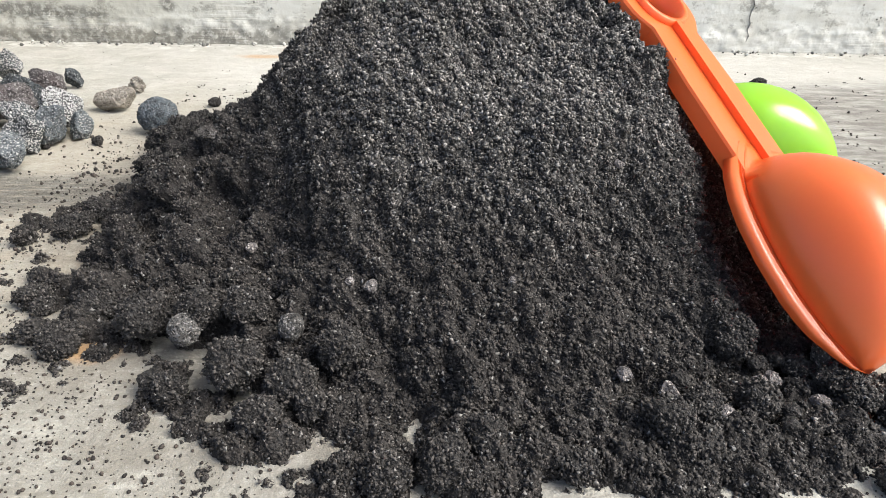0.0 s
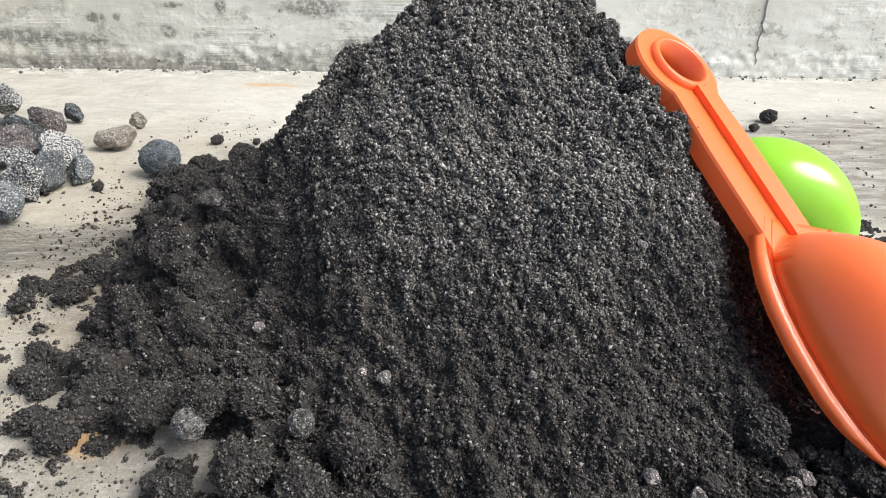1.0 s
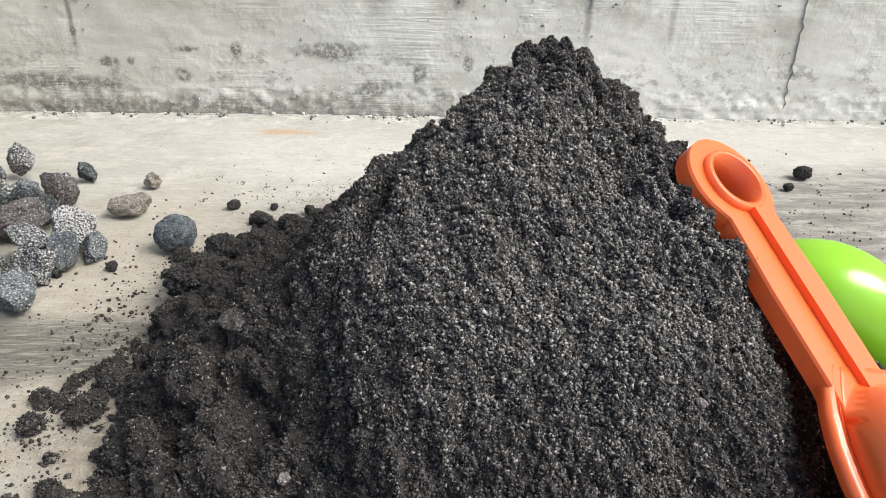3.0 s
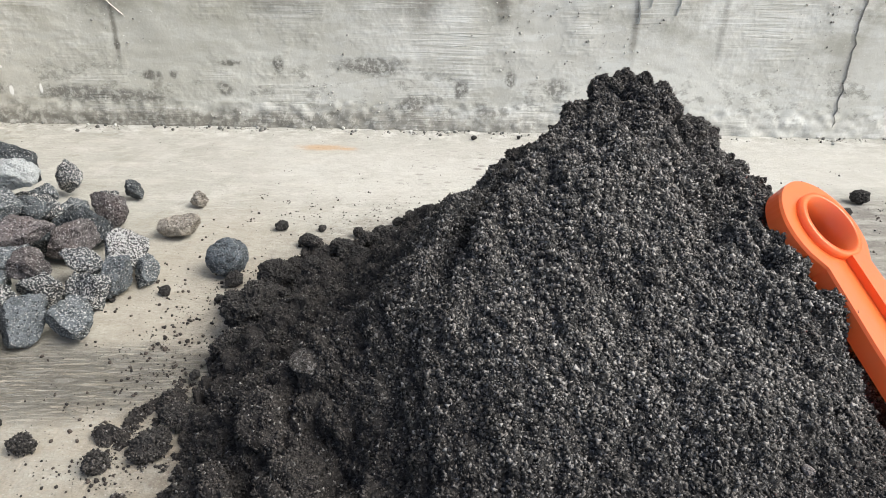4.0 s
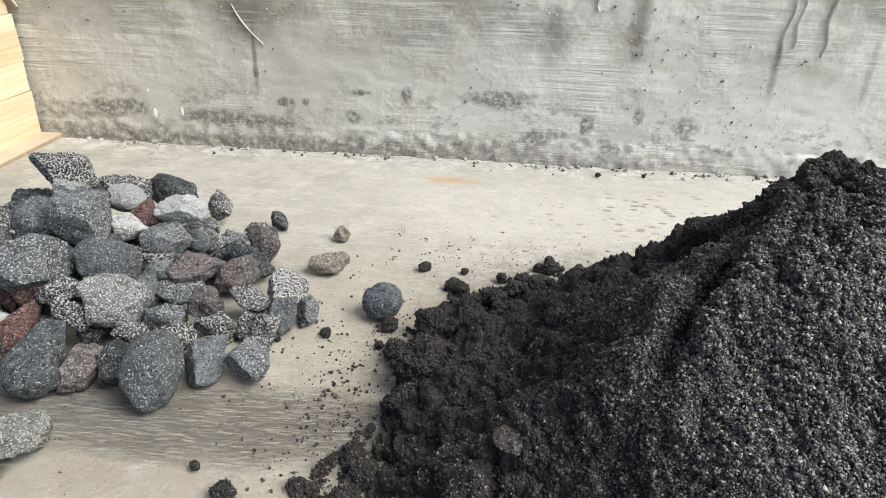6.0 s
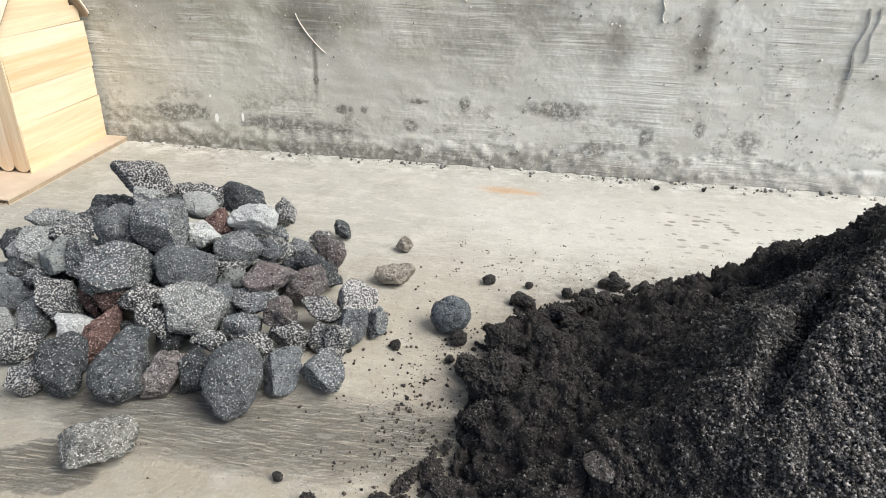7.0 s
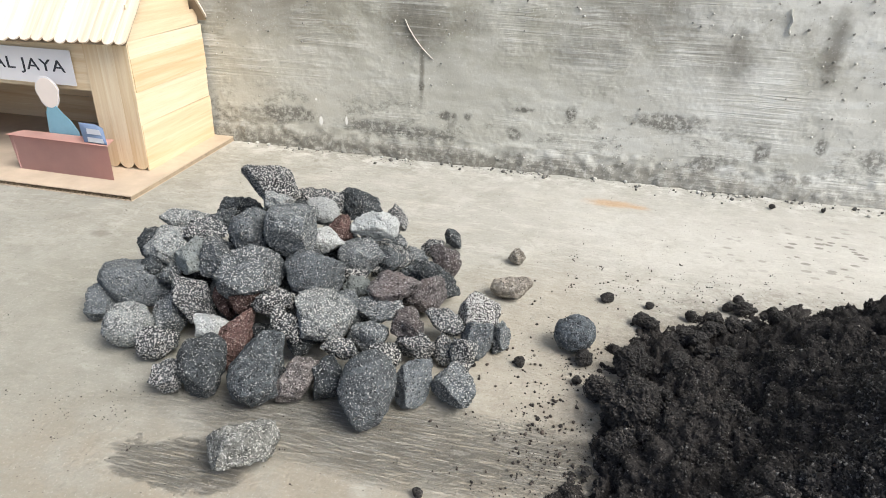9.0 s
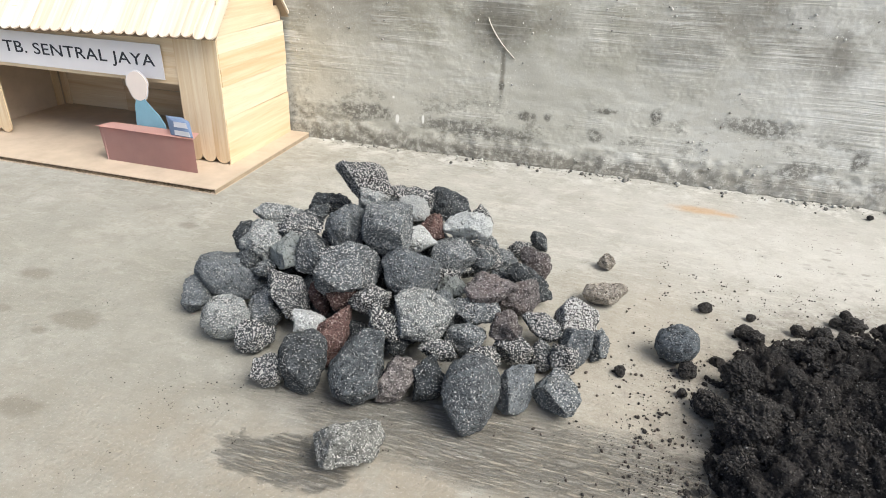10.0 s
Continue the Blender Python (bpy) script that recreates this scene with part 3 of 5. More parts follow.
def build_wall():
    xs = np.concatenate([np.linspace(-6, -1.0, 12), np.linspace(-0.95, 1.25, 560), np.linspace(1.28, 1.45, 4)])
    zs = np.concatenate([[-0.02], np.linspace(0.0, 0.32, 130), np.linspace(0.34, 2.4, 30)])
    X, Z = np.meshgrid(xs, zs, indexing="ij")
    near = (np.abs(X - 0.15) < 1.1) & (Z < 0.33)
    relief = 0.0010 * fractal(X, Z, 14, 40, 4) + 0.0003 * fractal(X * 0.6, Z * 2 + X * 0.2, 60, 50, 3)
    # uneven mortar fillet along the foot
    lip = 0.0045 + 0.002 * smooth_noise(X, X * 0, 18, 60) + 0.002 * smooth_noise(X, X * 0, 55, 61)
    foot = np.clip(1 - Z / (0.022 + 0.006 * smooth_noise(X, X * 0, 30, 62)), 0, 1) ** 0.8 * lip + np.where(Z < 0.03, 0.0016 * fractal(X, Z, 130, 63, 3), 0)
    Y = WALL_Y - np.where(near, relief, 0) - foot
    nx, nz = X.shape
    front = np.stack([X, Y, Z], -1).reshape(-1, 3)
    m = nx * nz
    back = np.array([(xs[0], WALL_Y + 0.15, zs[0]), (xs[-1], WALL_Y + 0.15, zs[0]), (xs[-1], WALL_Y + 0.15, zs[-1]), (xs[0], WALL_Y + 0.15, zs[-1])])
    idx = np.arange(m).reshape(nx, nz)
    a = np.stack([idx[:-1, :-1], idx[1:, :-1], idx[1:, 1:], idx[:-1, 1:]], -1).reshape(-1, 4)
    c = [idx[0, 0], idx[-1, 0], idx[-1, -1], idx[0, -1]]
    shell = [(m + 3, m + 2, m + 1, m), (c[3], c[2], m + 2, m + 3), (c[0], c[3], m + 3, m), (c[2], c[1], m + 1, m + 2)]
    faces = np.concatenate([a, np.array(shell)])
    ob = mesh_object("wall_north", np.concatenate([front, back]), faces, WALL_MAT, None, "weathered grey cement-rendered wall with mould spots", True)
    return tagged(ob, category="wall", kind="structure")


floor = build_floor()
wall = build_wall()


# ---- the heap of black soil ----
HX, HY, PEAK = 0.3201, 0.8604, 0.1607
PROFILE_U = [0, 0.07, 0.15, 0.30, 0.45, 0.60, 0.70, 0.80, 0.90, 1.0, 1.15, 1.6]
PROFILE_H = [1.0, 0.984, 0.875, 0.675, 0.487, 0.313, 0.149, 0.094, 0.030, 0.015, -0.05, -0.2]
REACH_A = [-180, -150, -120, -90, -60, -30, 0, 30, 60, 90, 120, 150, 180]
REACH_R = [0.211, 0.280, 0.282, 0.265, 0.270, 0.254, 0.239, 0.214, 0.194, 0.173, 0.206, 0.223, 0.211]


def bulge(x, y, cx, cy, amp, sx, sy=None, turn=0.0):
    c, s = math.cos(radians(turn)), math.sin(radians(turn))
    u, v = (x - cx) * c + (y - cy) * s, -(x - cx) * s + (y - cy) * c
    return amp * np.exp(-(u / sx) ** 2 - (v / (sy or sx)) ** 2)


def heap_form(x, y):
    """The heap without its crumbs."""
    dx, dy = x - HX, y - HY
    r = np.hypot(dx, dy)
    reach = np.interp(np.degrees(np.arctan2(dy, dx)), REACH_A, REACH_R)
    h = PEAK * np.interp(r / reach, PROFILE_U, PROFILE_H)
    h = h + bulge(x, y, 0.2857, 0.7842, 0.0264, 0.0573, 0.0477, -100)  # shoulder towards the front
    h = h + bulge(x, y, 0.2193, 0.7770, 0.0265, 0.0387, 0.0892, 26)    # crest that runs down to the grey clod
    h = h + bulge(x, y, 0.1937, 0.8043, -0.0132, 0.0176, 0.0417, 70)   # furrow behind that crest
    h = h + bulge(x, y, 0.3397, 0.7017, 0.0270, 0.0541, 0.1046, -42)   # full lower face
    h = h + bulge(x, y, 0.1407, 0.8249, 0.0223, 0.0300, 0.1186, 2)     # clods slipped down the flank
    h = h + bulge(x, y, 0.410, 0.605, 0.0060, 0.050, 0.022, 8)        # soil spread before the scoop
    h = h + bulge(x, y, 0.368, 0.775, 0.0095, 0.026, 0.042, 20)       # soil slipped against the scoop's handle
    h = h + bulge(x, y, 0.312, 0.680, 0.0046, 0.035, 0.030)
    h = h + bulge(x, y, 0.228, 0.672, 0.0066, 0.028, 0.026)           # knoll over the front clods
    h = h + bulge(x, y, 0.330, 0.596, 0.0050, 0.080, 0.018)           # thin foot
    h = h - bulge(x, y, 0.275, 0.612, 0.0040, 0.045, 0.014)
    h = h - bulge(x, y, 0.190, 0.838, 0.0080, 0.030, 0.022, 20)       # hollow between the crest and the slipped clods
    h = h + bulge(x, y, 0.224, 0.784, 0.0117, 0.030, 0.014, 53)       # crest beside the groove
    h = h + bulge(x, y, 0.194, 0.763, 0.0050, 0.022, 0.018, 53)
    h = h + bulge(x, y, 0.158, 0.768, 0.0060, 0.022, 0.016, -60)      # ledge over the small cliff
    h = h - bulge(x, y, 0.150, 0.650, 0.0050, 0.020, 0.014, -30)      # bare floor between the outer clods
    h = h - bulge(x, y, 0.258, 0.872, 0.0170, 0.034, 0.026, -40)      # thin upper crest towards the wall
    h = h - bulge(x, y, 0.360, 0.868, 0.0080, 0.024, 0.030)
    h = h - bulge(x, y, 0.146, 0.802, 0.0130, 0.034, 0.012, 15)       # valley behind the ledge
    h = h + bulge(x, y, 0.295, 0.785, 0.0050, 0.032, 0.030)
    h = h + bulge(x, y, 0.195, 0.705, 0.0039, 0.030, 0.022)
    h = h - bulge(x, y, 0.330, 0.655, 0.0050, 0.030, 0.018)
    h = h + bulge(x, y, 0.231, 0.725, 0.0046, 0.022, 0.018)
    h = h + bulge(x, y, 0.325, 0.840, 0.0040, 0.016, 0.016)           # crumbly top
    h = h - bulge(x, y, 0.140, 0.735, 0.0090, 0.034, 0.0070, -66)      # small cliff over the front left foot
    h = h + bulge(x, y, 0.1535, 0.741, 0.0045, 0.032, 0.0080, -66)
    h = h - bulge(x, y, 0.196, 0.742, 0.0080, 0.050, 0.0150, -80)      # steep left side of the front face
    h = h - bulge(x, y, 0.418, 0.690, 0.014, 0.022, 0.05, 18)          # hollow under the scoop
    h = h - bulge(x, y, 0.246, 0.800, 0.0215, 0.050, 0.0066, 53)       # groove beside the front face
    h = h + bulge(x, y, 0.2545, 0.7935, 0.0090, 0.046, 0.0075, 53)     # its raised lip
    return h


def heap_base(x, y):
    h = heap_form(x, y)
    return h - 0.0038 * np.clip((0.022 - h) / 0.022, 0, 1)


def heap_detail(x, y, h):
    """Crumbs and clumps, measured along the heap's normal."""
    low = np.clip((0.055 - h) / 0.05, 0, 1)
    left = np.clip((0.24 - x) / 0.08, 0, 1)
    rough = np.clip(0.35 * low + 0.8 * left * low + 0.25, 0, 1)
    d = 0.0020 * fractal(x, y, 40, 21, 4)
    d = d + rough * (0.0100 * lumps(x, y, 0.019, 31, 0.2) - 0.0035)
    d = d + 0.0050 * (0.25 + 0.75 * rough) * (crumbs(x, y, h, 0.0085, 32) - 0.55)
    d = d + 0.0020 * fractal(x + 0.7 * h, y - 0.5 * h, 110, 24, 3)
    d = d + 0.0020 * (crumbs(x, y, h, 0.0044, 33, 0.15) - 0.50) + 0.0024 * (crumbs(x, y, h, 0.0026, 34, 0.10) - 0.45) + 0.0010
    d = d + low * np.clip((0.36 - x) / 0.06, 0.3, 1) * 0.0075 * (crumbs(x, y, h, 0.0110, 39, 0.2) - 0.45)
    d = d + left * 0.0075 * (crumbs(x, y, h, 0.0125, 38, 0.2) - 0.40)
    # clumpy damp crust round the top and down its right side, with a broken edge
    edge = (x - 0.316) * 0.71 + (y - 0.789) * 0.70 + 0.004 * smooth_noise(x, y, 90, 37)
    crust = np.clip(edge / 0.006, 0, 1) * np.clip((h - 0.03) / 0.03, 0, 1)
    return d + crust * (0.0115 * (crumbs(x, y, h, 0.0150, 35, 0.2) - 0.45) - 0.0012 + 0.0036 * (crumbs(x, y, h, 0.0068, 36, 0.2) - 0.45))


def heap_height(x, y):
    h = heap_base(x, y)
    return h + heap_detail(x, y, h)


def heap_points(x, y):
    """Places on the crumbled surface, and the heap's normals there."""
    h = heap_base(x, y)
    e = 0.004
    gx = (heap_base(x + e, y) - heap_base(x - e, y)) / (2 * e)
    gy = (heap_base(x, y + e) - heap_base(x, y - e)) / (2 * e)
    n = np.stack([-gx, -gy, np.ones_like(gx)], -1)
    n /= np.linalg.norm(n, axis=-1, keepdims=True)
    return np.stack([x, y, h], -1) + n * heap_detail(x, y, h)[..., None], n


def build_heap():
    step = 0.00085
    xs, ys = np.arange(0.02, 0.60, step), np.arange(0.535, 1.085, step)
    X, Y = np.meshgrid(xs, ys, indexing="ij")
    P, _ = heap_points(X, Y)
    Z = P[..., 2]
    P[..., 0] += 0.0005 * smooth_noise(X, Y, 420, 71)
    P[..., 1] += 0.0005 * smooth_noise(X, Y, 420, 72)
    P[..., 2] = np.maximum(Z + 0.0007 * np.random.default_rng(73).normal(size=Z.shape), -0.004)
    ok = Z > -0.0025
    quad = ok[:-1, :-1] & ok[1:, :-1] & ok[1:, 1:] & ok[:-1, 1:]
    # keep what hangs together with the middle
    held = np.zeros_like(quad)
    held[int((HX - 0.02) / step), int((HY - 0.535) / step)] = True
    count = 0
    while count != held.sum():
        count = held.sum()
        for _ in range(40):
            grown = held.copy()
            grown[1:] |= held[:-1]
            grown[:-1] |= held[1:]
            grown[:, 1:] |= held[:, :-1]
            grown[:, :-1] |= held[:, 1:]
            held = grown & quad
    quad = held
    idx = np.arange(X.size).reshape(X.shape)
    f = np.stack([idx[:-1, :-1], idx[1:, :-1], idx[1:, 1:], idx[:-1, 1:]], -1)[quad]
    used = np.unique(f)
    remap = np.zeros(X.size, dtype=int)
    remap[used] = np.arange(len(used))
    v = P.reshape(-1, 3)[used]
    ob = mesh_object("soil_mound", v, remap[f], SOIL, None, "heap of loose black soil on the cement floor")
    tagged(ob, category="soil heap", kind="stuff")
    # loose grains over the whole face
    r = np.random.default_rng(7)
    n = 900000
    gx, gy = r.uniform(0.05, 0.56, n), r.uniform(0.55, 1.07, n)
    gh = heap_form(gx, gy)
    keep = (gh > -0.004) & (r.random(n) < np.where((gy > 0.90) | (gx > 0.46), 0.08, np.where((gx < 0.23) & (gy > 0.79), 0.35, 1.0)))
    gx, gy = gx[keep][:360000], gy[keep][:360000]
    at, up = heap_points(gx, gy)
    ok = at[:, 2] > -0.001
    at, up = at[ok], up[ok]
    size = 0.00038 + 0.00066 * r.random(len(at)) ** 3.0
    grains = strew("grain_layer", at + up * size[:, None] * 0.4, size, GRAINS, r, ob, TET_V, TET_F)
    tagged(grains, "fine dark soil grains with a few pale bits", kind="stuff")
    return ob


heap = build_heap()


# ---- clods of soil, each one loose ----
def lump_mesh(name, axes, seed, level, rough, grit, material, facets=0, facetted=False):
    """A rounded, uneven lump: an icosphere pushed about by noise, with a few broken flats."""
    bm = bmesh.new()
    bmesh.ops.create_icosphere(bm, subdivisions=level, radius=1)
    rr = random.Random(seed)
    shift = Vector((rr.uniform(-50, 50), rr.uniform(-50, 50), rr.uniform(-50, 50)))
    cuts = []
    for _ in range(facets):
        d = Vector((rr.gauss(0, 1), rr.gauss(0, 1), rr.gauss(0, 1))).normalized()
        cuts.append((d, rr.uniform(0.52, 0.84)))
    for v in bm.verts:
        p = v.co.copy()
        q = p * (1 + rough * noise.noise(p * 1.1 + shift) + rough * 0.5 * noise.noise(p * 2.3 + shift))
        for d, lim in cuts:
            over = q.dot(d) - lim
            if over > 0:
                q -= d * over * 0.95
        k = grit * noise.noise(p * 5 + shift) + grit * 0.8 * noise.noise(p * 11 + shift) + grit * 0.55 * noise.noise(p * 23 + shift)
        k -= grit * 1.6 * max(0.0, 0.22 - abs(noise.noise(p * 2.7 + shift * 1.7)))
        q += p * k
        v.co = Vector((q.x * axes[0], q.y * axes[1], q.z * axes[2]))
    me = bpy.data.meshes.new(name)
    bm.to_mesh(me)
    bm.free()
    me.polygons.foreach_set("use_smooth", np.full(len(me.polygons), not facetted, dtype=bool))
    me.materials.append(material)
    return me


def lowest(me, m):
    co = np.empty(len(me.vertices) * 3, dtype=np.float32)
    me.vertices.foreach_get("co", co)
    return float((co.reshape(-1, 3) @ np.array(m.to_3x3())[2]).min())


clod_count = 0


def clod(x, y, z, r, flat=0.85, label="crumbly clod of black soil at the foot of the heap", material=None):
    """A clod of radius r. z: its middle; it never sinks under the floor."""
    global clod_count
    clod_count += 1
    rr = random.Random(500 + clod_count)
    me = lump_mesh("soil_clod", (r * rr.uniform(0.92, 1.1), r * rr.uniform(0.88, 1.05), r * flat), 900 + clod_count, 5 if r > 0.0105 else 4 if r > 0.0035 else 3, 0.28 if material is None else 0.16, 0.15 if material is None else 0.06, material or CLOD, 0, True)
    m = pose(x, y, 0, rr.uniform(-15, 15), rr.uniform(-15, 15), rr.uniform(0, 360))
    low = lowest(me, m)
    m.translation.z = max(z, -low - 0.0006)
    ob = new("soil_clod", me)
    ob.matrix_world = m
    if r > 0.0045 and y < 0.90 and material is None:
        g = np.random.default_rng(clod_count)
        co = np.empty(len(me.vertices) * 3, dtype=np.float32)
        me.vertices.foreach_get("co", co)
        co = co.reshape(-1, 3)
        n = min(int(1.6e7 * r * r), 2000)
        at = co[g.integers(0, len(co), n)] + g.normal(0, 0.0004, (n, 3))
        layer = strew("grain_layer", at, 0.00045 + 0.0006 * g.random(n) ** 2.5, CLOD_GRAINS, g, ob, TET_V, TET_F)
        tagged(layer, "fine soil grains", kind="stuff")
    return tagged(ob, label, "clod", "clods round the heap")


for spec in ((0.196, 0.638, 0.014, 0.0098), (0.217, 0.630, 0.012, 0.0088), (0.208, 0.617, 0.008, 0.0072), (0.214, 0.609, 0.004, 0.0044),
             (0.155, 0.670, 0.014, 0.0095), (0.178, 0.666, 0.020, 0.0082), (0.197, 0.663, 0.022, 0.0078), (0.174, 0.634, 0.007, 0.0058), 
             (0.166, 0.640, 0.006, 0.0045), (0.233, 0.641, 0.019, 0.0085), (0.130, 0.687, 0.008, 0.0080), (0.268, 0.594, 0.008, 0.0088), (0.250, 0.590, 0.006, 0.0080), (0.282, 0.601, 0.012, 0.0065), (0.225, 0.622, 0.008, 0.0055),
             (0.353, 0.598, 0.007, 0.0070), (0.415, 0.624, 0.010, 0.0070), (0.430, 0.612, 0.006, 0.0055), (0.400, 0.607, 0.006, 0.0050), (0.368, 0.604, 0.006, 0.0045), (0.310, 0.592, 0.006, 0.0060)):
    clod(*spec)
for spec in ((0.122, 0.668, 0.003, 0.0090), (0.108, 0.676, 0.003, 0.0060), (0.096, 0.702, 0.002, 0.0075), (0.103, 0.695, 0.002, 0.0050), (0.090, 0.722, 0.002, 0.0046), (0.086, 0.771, 0.005, 0.0085), (0.094, 0.790, 0.006, 0.0078)):
    clod(*spec, 0.6)
for spec in ((0.116, 0.868, 0.014, 0.0195), (0.118, 0.917, 0.011, 0.0125), (0.134, 0.983, 0.006, 0.0062), (0.148, 0.957, 0.010, 0.0080), (0.122, 0.952, 0.004, 0.0055), (0.170, 0.927, 0.015, 0.0105),
             (0.146, 0.905, 0.016, 0.0120), (0.136, 0.845, 0.020, 0.0120), (0.150, 0.862, 0.026, 0.0120), (0.166, 0.850, 0.034, 0.0115), (0.153, 0.885, 0.022, 0.0100), (0.096, 0.893, 0.005, 0.0085),
             (0.127, 0.988, 0.005, 0.0062), (0.165, 1.005, 0.005, 0.0048), (0.196, 1.028, 0.004, 0.0042), (0.206, 1.042, 0.004, 0.0040), (0.230, 1.030, 0.004, 0.0040), (0.109, 0.838, 0.012, 0.0120)):
    clod(*spec)
for spec in ((0.086, 0.928, 0.005, 0.0062), (0.102, 1.017, 0.004, 0.0048), (0.135, 1.015, 0.003, 0.0032), (0.012, 0.905, 0.002, 0.0022), (0.043, 0.915, 0.003, 0.0040), (0.082, 0.905, 0.003, 0.0035),
             (0.025, 0.772, 0.004, 0.0055), (0.004, 0.788, 0.003, 0.0030), (0.065, 0.760, 0.004, 0.0058), (0.277, 1.262, 0.003, 0.0032), (0.33, 1.268, 0.0025, 0.0026), (0.63, 1.09, 0.006, 0.0075), (0.60, 1.06, 0.004, 0.0045)):
    clod(*spec, 0.85, "small dark crumb of soil lying on the floor")


rr = random.Random(41)
for i in range(46):
    t = rr.random()
    x, y = 0.098 + 0.125 * t ** 1.4 + rr.uniform(-0.014, 0.03), 0.835 + 0.195 * t + rr.gauss(0, 0.010)
    r = 0.0022 + 0.0052 * rr.random() ** 2
    clod(x, y, max(float(heap_form(np.array([x]), np.array([y]))[0]), 0) + r * 0.4, r)


for i in range(34):
    x, y = rr.uniform(0.34, 0.50), 0.595 + rr.gauss(0.02, 0.018)
    r = 0.0024 + 0.0055 * rr.random() ** 2
    clod(x, y, max(float(heap_form(np.array([x]), np.array([y]))[0]), 0) + r * 0.45, r)
for spec in ((0.174, 0.657, 0.016, 0.0066), (0.215, 0.651, 0.020, 0.0056), (0.418, 0.634, 0.014, 0.0072)):
    clod(*spec, 0.95, "dusty grey clod among black ones", GREY_CLOD)
for spec in ((0.166, 0.768, float(heap_form(np.array([0.166]), np.array([0.768]))[0]) - 0.0012, 0.0098),):
    clod(*spec, 0.28, "dusty grey clod pressed into the soil heap", PRESSED_CLOD)
for x, y, r in ((0.236, 0.666, 0.0024), (0.245, 0.663, 0.0034), (0.192, 0.702, 0.0028), (0.297, 0.652, 0.0020), (0.346, 0.693, 0.0024), (0.341, 0.600, 0.0036),
                (0.348, 0.617, 0.0042), (0.384, 0.622, 0.0042), (0.377, 0.617, 0.0034), (0.392, 0.628, 0.0038), (0.335, 0.627, 0.0036), (0.363, 0.606, 0.0030), (0.405, 0.617, 0.0036)):
    me = lump_mesh("pebble", (r, r * 0.85, r * 0.8), int(x * 9000), 3, 0.25, 0.08, STONES["brownlight"][0], 5, True)
    ob = new("pebble", me)
    ob.matrix_world = pose(x, y, max(float(heap_height(np.array([x]), np.array([y]))[0]), 0) + r * 0.65, 30, 10, x * 3000)
    tagged(ob, "small pale grey pebble lying in the soil", "pebble", "pebbles in the soil")


# ---- the stones ----
stone_count = 0


def rock_mesh(axes, seed, level, facets, material):
    """A stone: a ball with broken flats that fills its half axes, roughened by pits and grit of true size."""
    bm = bmesh.new()
    bmesh.ops.create_icosphere(bm, subdivisions=level, radius=1)
    rr = random.Random(seed)
    shift = Vector((rr.uniform(-50, 50), rr.uniform(-50, 50), rr.uniform(-50, 50)))
    cuts = []
    for _ in range(facets):
        d = Vector((rr.gauss(0, 1), rr.gauss(0, 1), rr.gauss(0, 0.8))).normalized()
        cuts.append((d, rr.uniform(0.50, 0.84)))
    dirs = [v.co.copy() for v in bm.verts]
    uneven = 0.06 if facets < 4 else 0.15
    for v, p in zip(bm.verts, dirs):
        q = p * (1 + uneven * noise.noise(p * 1.0 + shift) + 0.5 * uneven * noise.noise(p * 2.2 + shift))
        for d, lim in cuts:
            over = q.dot(d) - lim
            if over > 0:
                q -= d * over * 0.97
        v.co = q
    for i in range(3):
        lo, hi = min(v.co[i] for v in bm.verts), max(v.co[i] for v in bm.verts)
        for v in bm.verts:
            v.co[i] = ((v.co[i] - lo) / (hi - lo) * 2 - 1) * axes[i] * 1.05
    rough = 0.45 if facets < 6 else 1.0
    for v, p in zip(bm.verts, dirs):
        w = v.co * 1000 + shift
        k = 0.0013 * noise.noise(w * 0.13) + (0.0005 + 0.0006 * rough) * noise.noise(w * 0.36) + (0.00035 + 0.00035 * rough) * noise.noise(w * 0.8)
        k -= 0.005 * rough * max(0.0, 0.14 - abs(noise.noise(w * 0.07 + shift)))
        v.co += p * k
    me = bpy.data.meshes.new("stone")
    bm.to_mesh(me)
    bm.free()
    me.polygons.foreach_set("use_smooth", np.ones(len(me.polygons), dtype=bool))
    me.materials.append(material)
    return me


def stone(kind, at, axes, turn, level=5, facets=None):
    global stone_count
    stone_count += 1
    mat, label = STONES[kind]
    me = rock_mesh(axes, 60 + stone_count, level if max(axes) > 0.008 else 4, {"blue": 0, "pale": 7, "smooth": 7, "plain": 8, "light": 10}.get(kind, 13) if facets is None else facets, mat)
    m = pose(*at, *turn)
    m.translation.z = max(at[2], -lowest(me, m) - 0.0004)
    ob = new("stone", me)
    ob.matrix_world = m
    return tagged(ob, label, "stone", "" if kind in ("blue", "tan", "lone") else "stones in the heap")


stone("speck", (-0.167, 0.983, 0.083), (0.0229, 0.0150, 0.0150), (67, 20, 20), facets=5)
stone("dark", (-0.200, 0.991, 0.055), (0.0167, 0.0097, 0.0097), (66, 14, 25))
stone("light", (-0.149, 0.961, 0.077), (0.0114, 0.0093, 0.0093), (67, 4, 26))
stone("speck", (-0.141, 1.007, 0.063), (0.0231, 0.0102, 0.0102), (66, 14, 18))
stone("dark", (-0.113, 1.040, 0.046), (0.0216, 0.0132, 0.0132), (65, 19, 11))
stone("speck", (-0.093, 1.080, 0.020), (0.0105, 0.0142, 0.0105), (65, 0, 16))
stone("pale", (-0.132, 0.996, 0.059), (0.0150, 0.0104, 0.0104), (66, 10, 19), facets=3)
stone("red", (-0.109, 0.982, 0.051), (0.0106, 0.0133, 0.0106), (63, 20, 12))
stone("pale", (-0.083, 0.986, 0.057), (0.0185, 0.0110, 0.0110), (65, -4, 20))
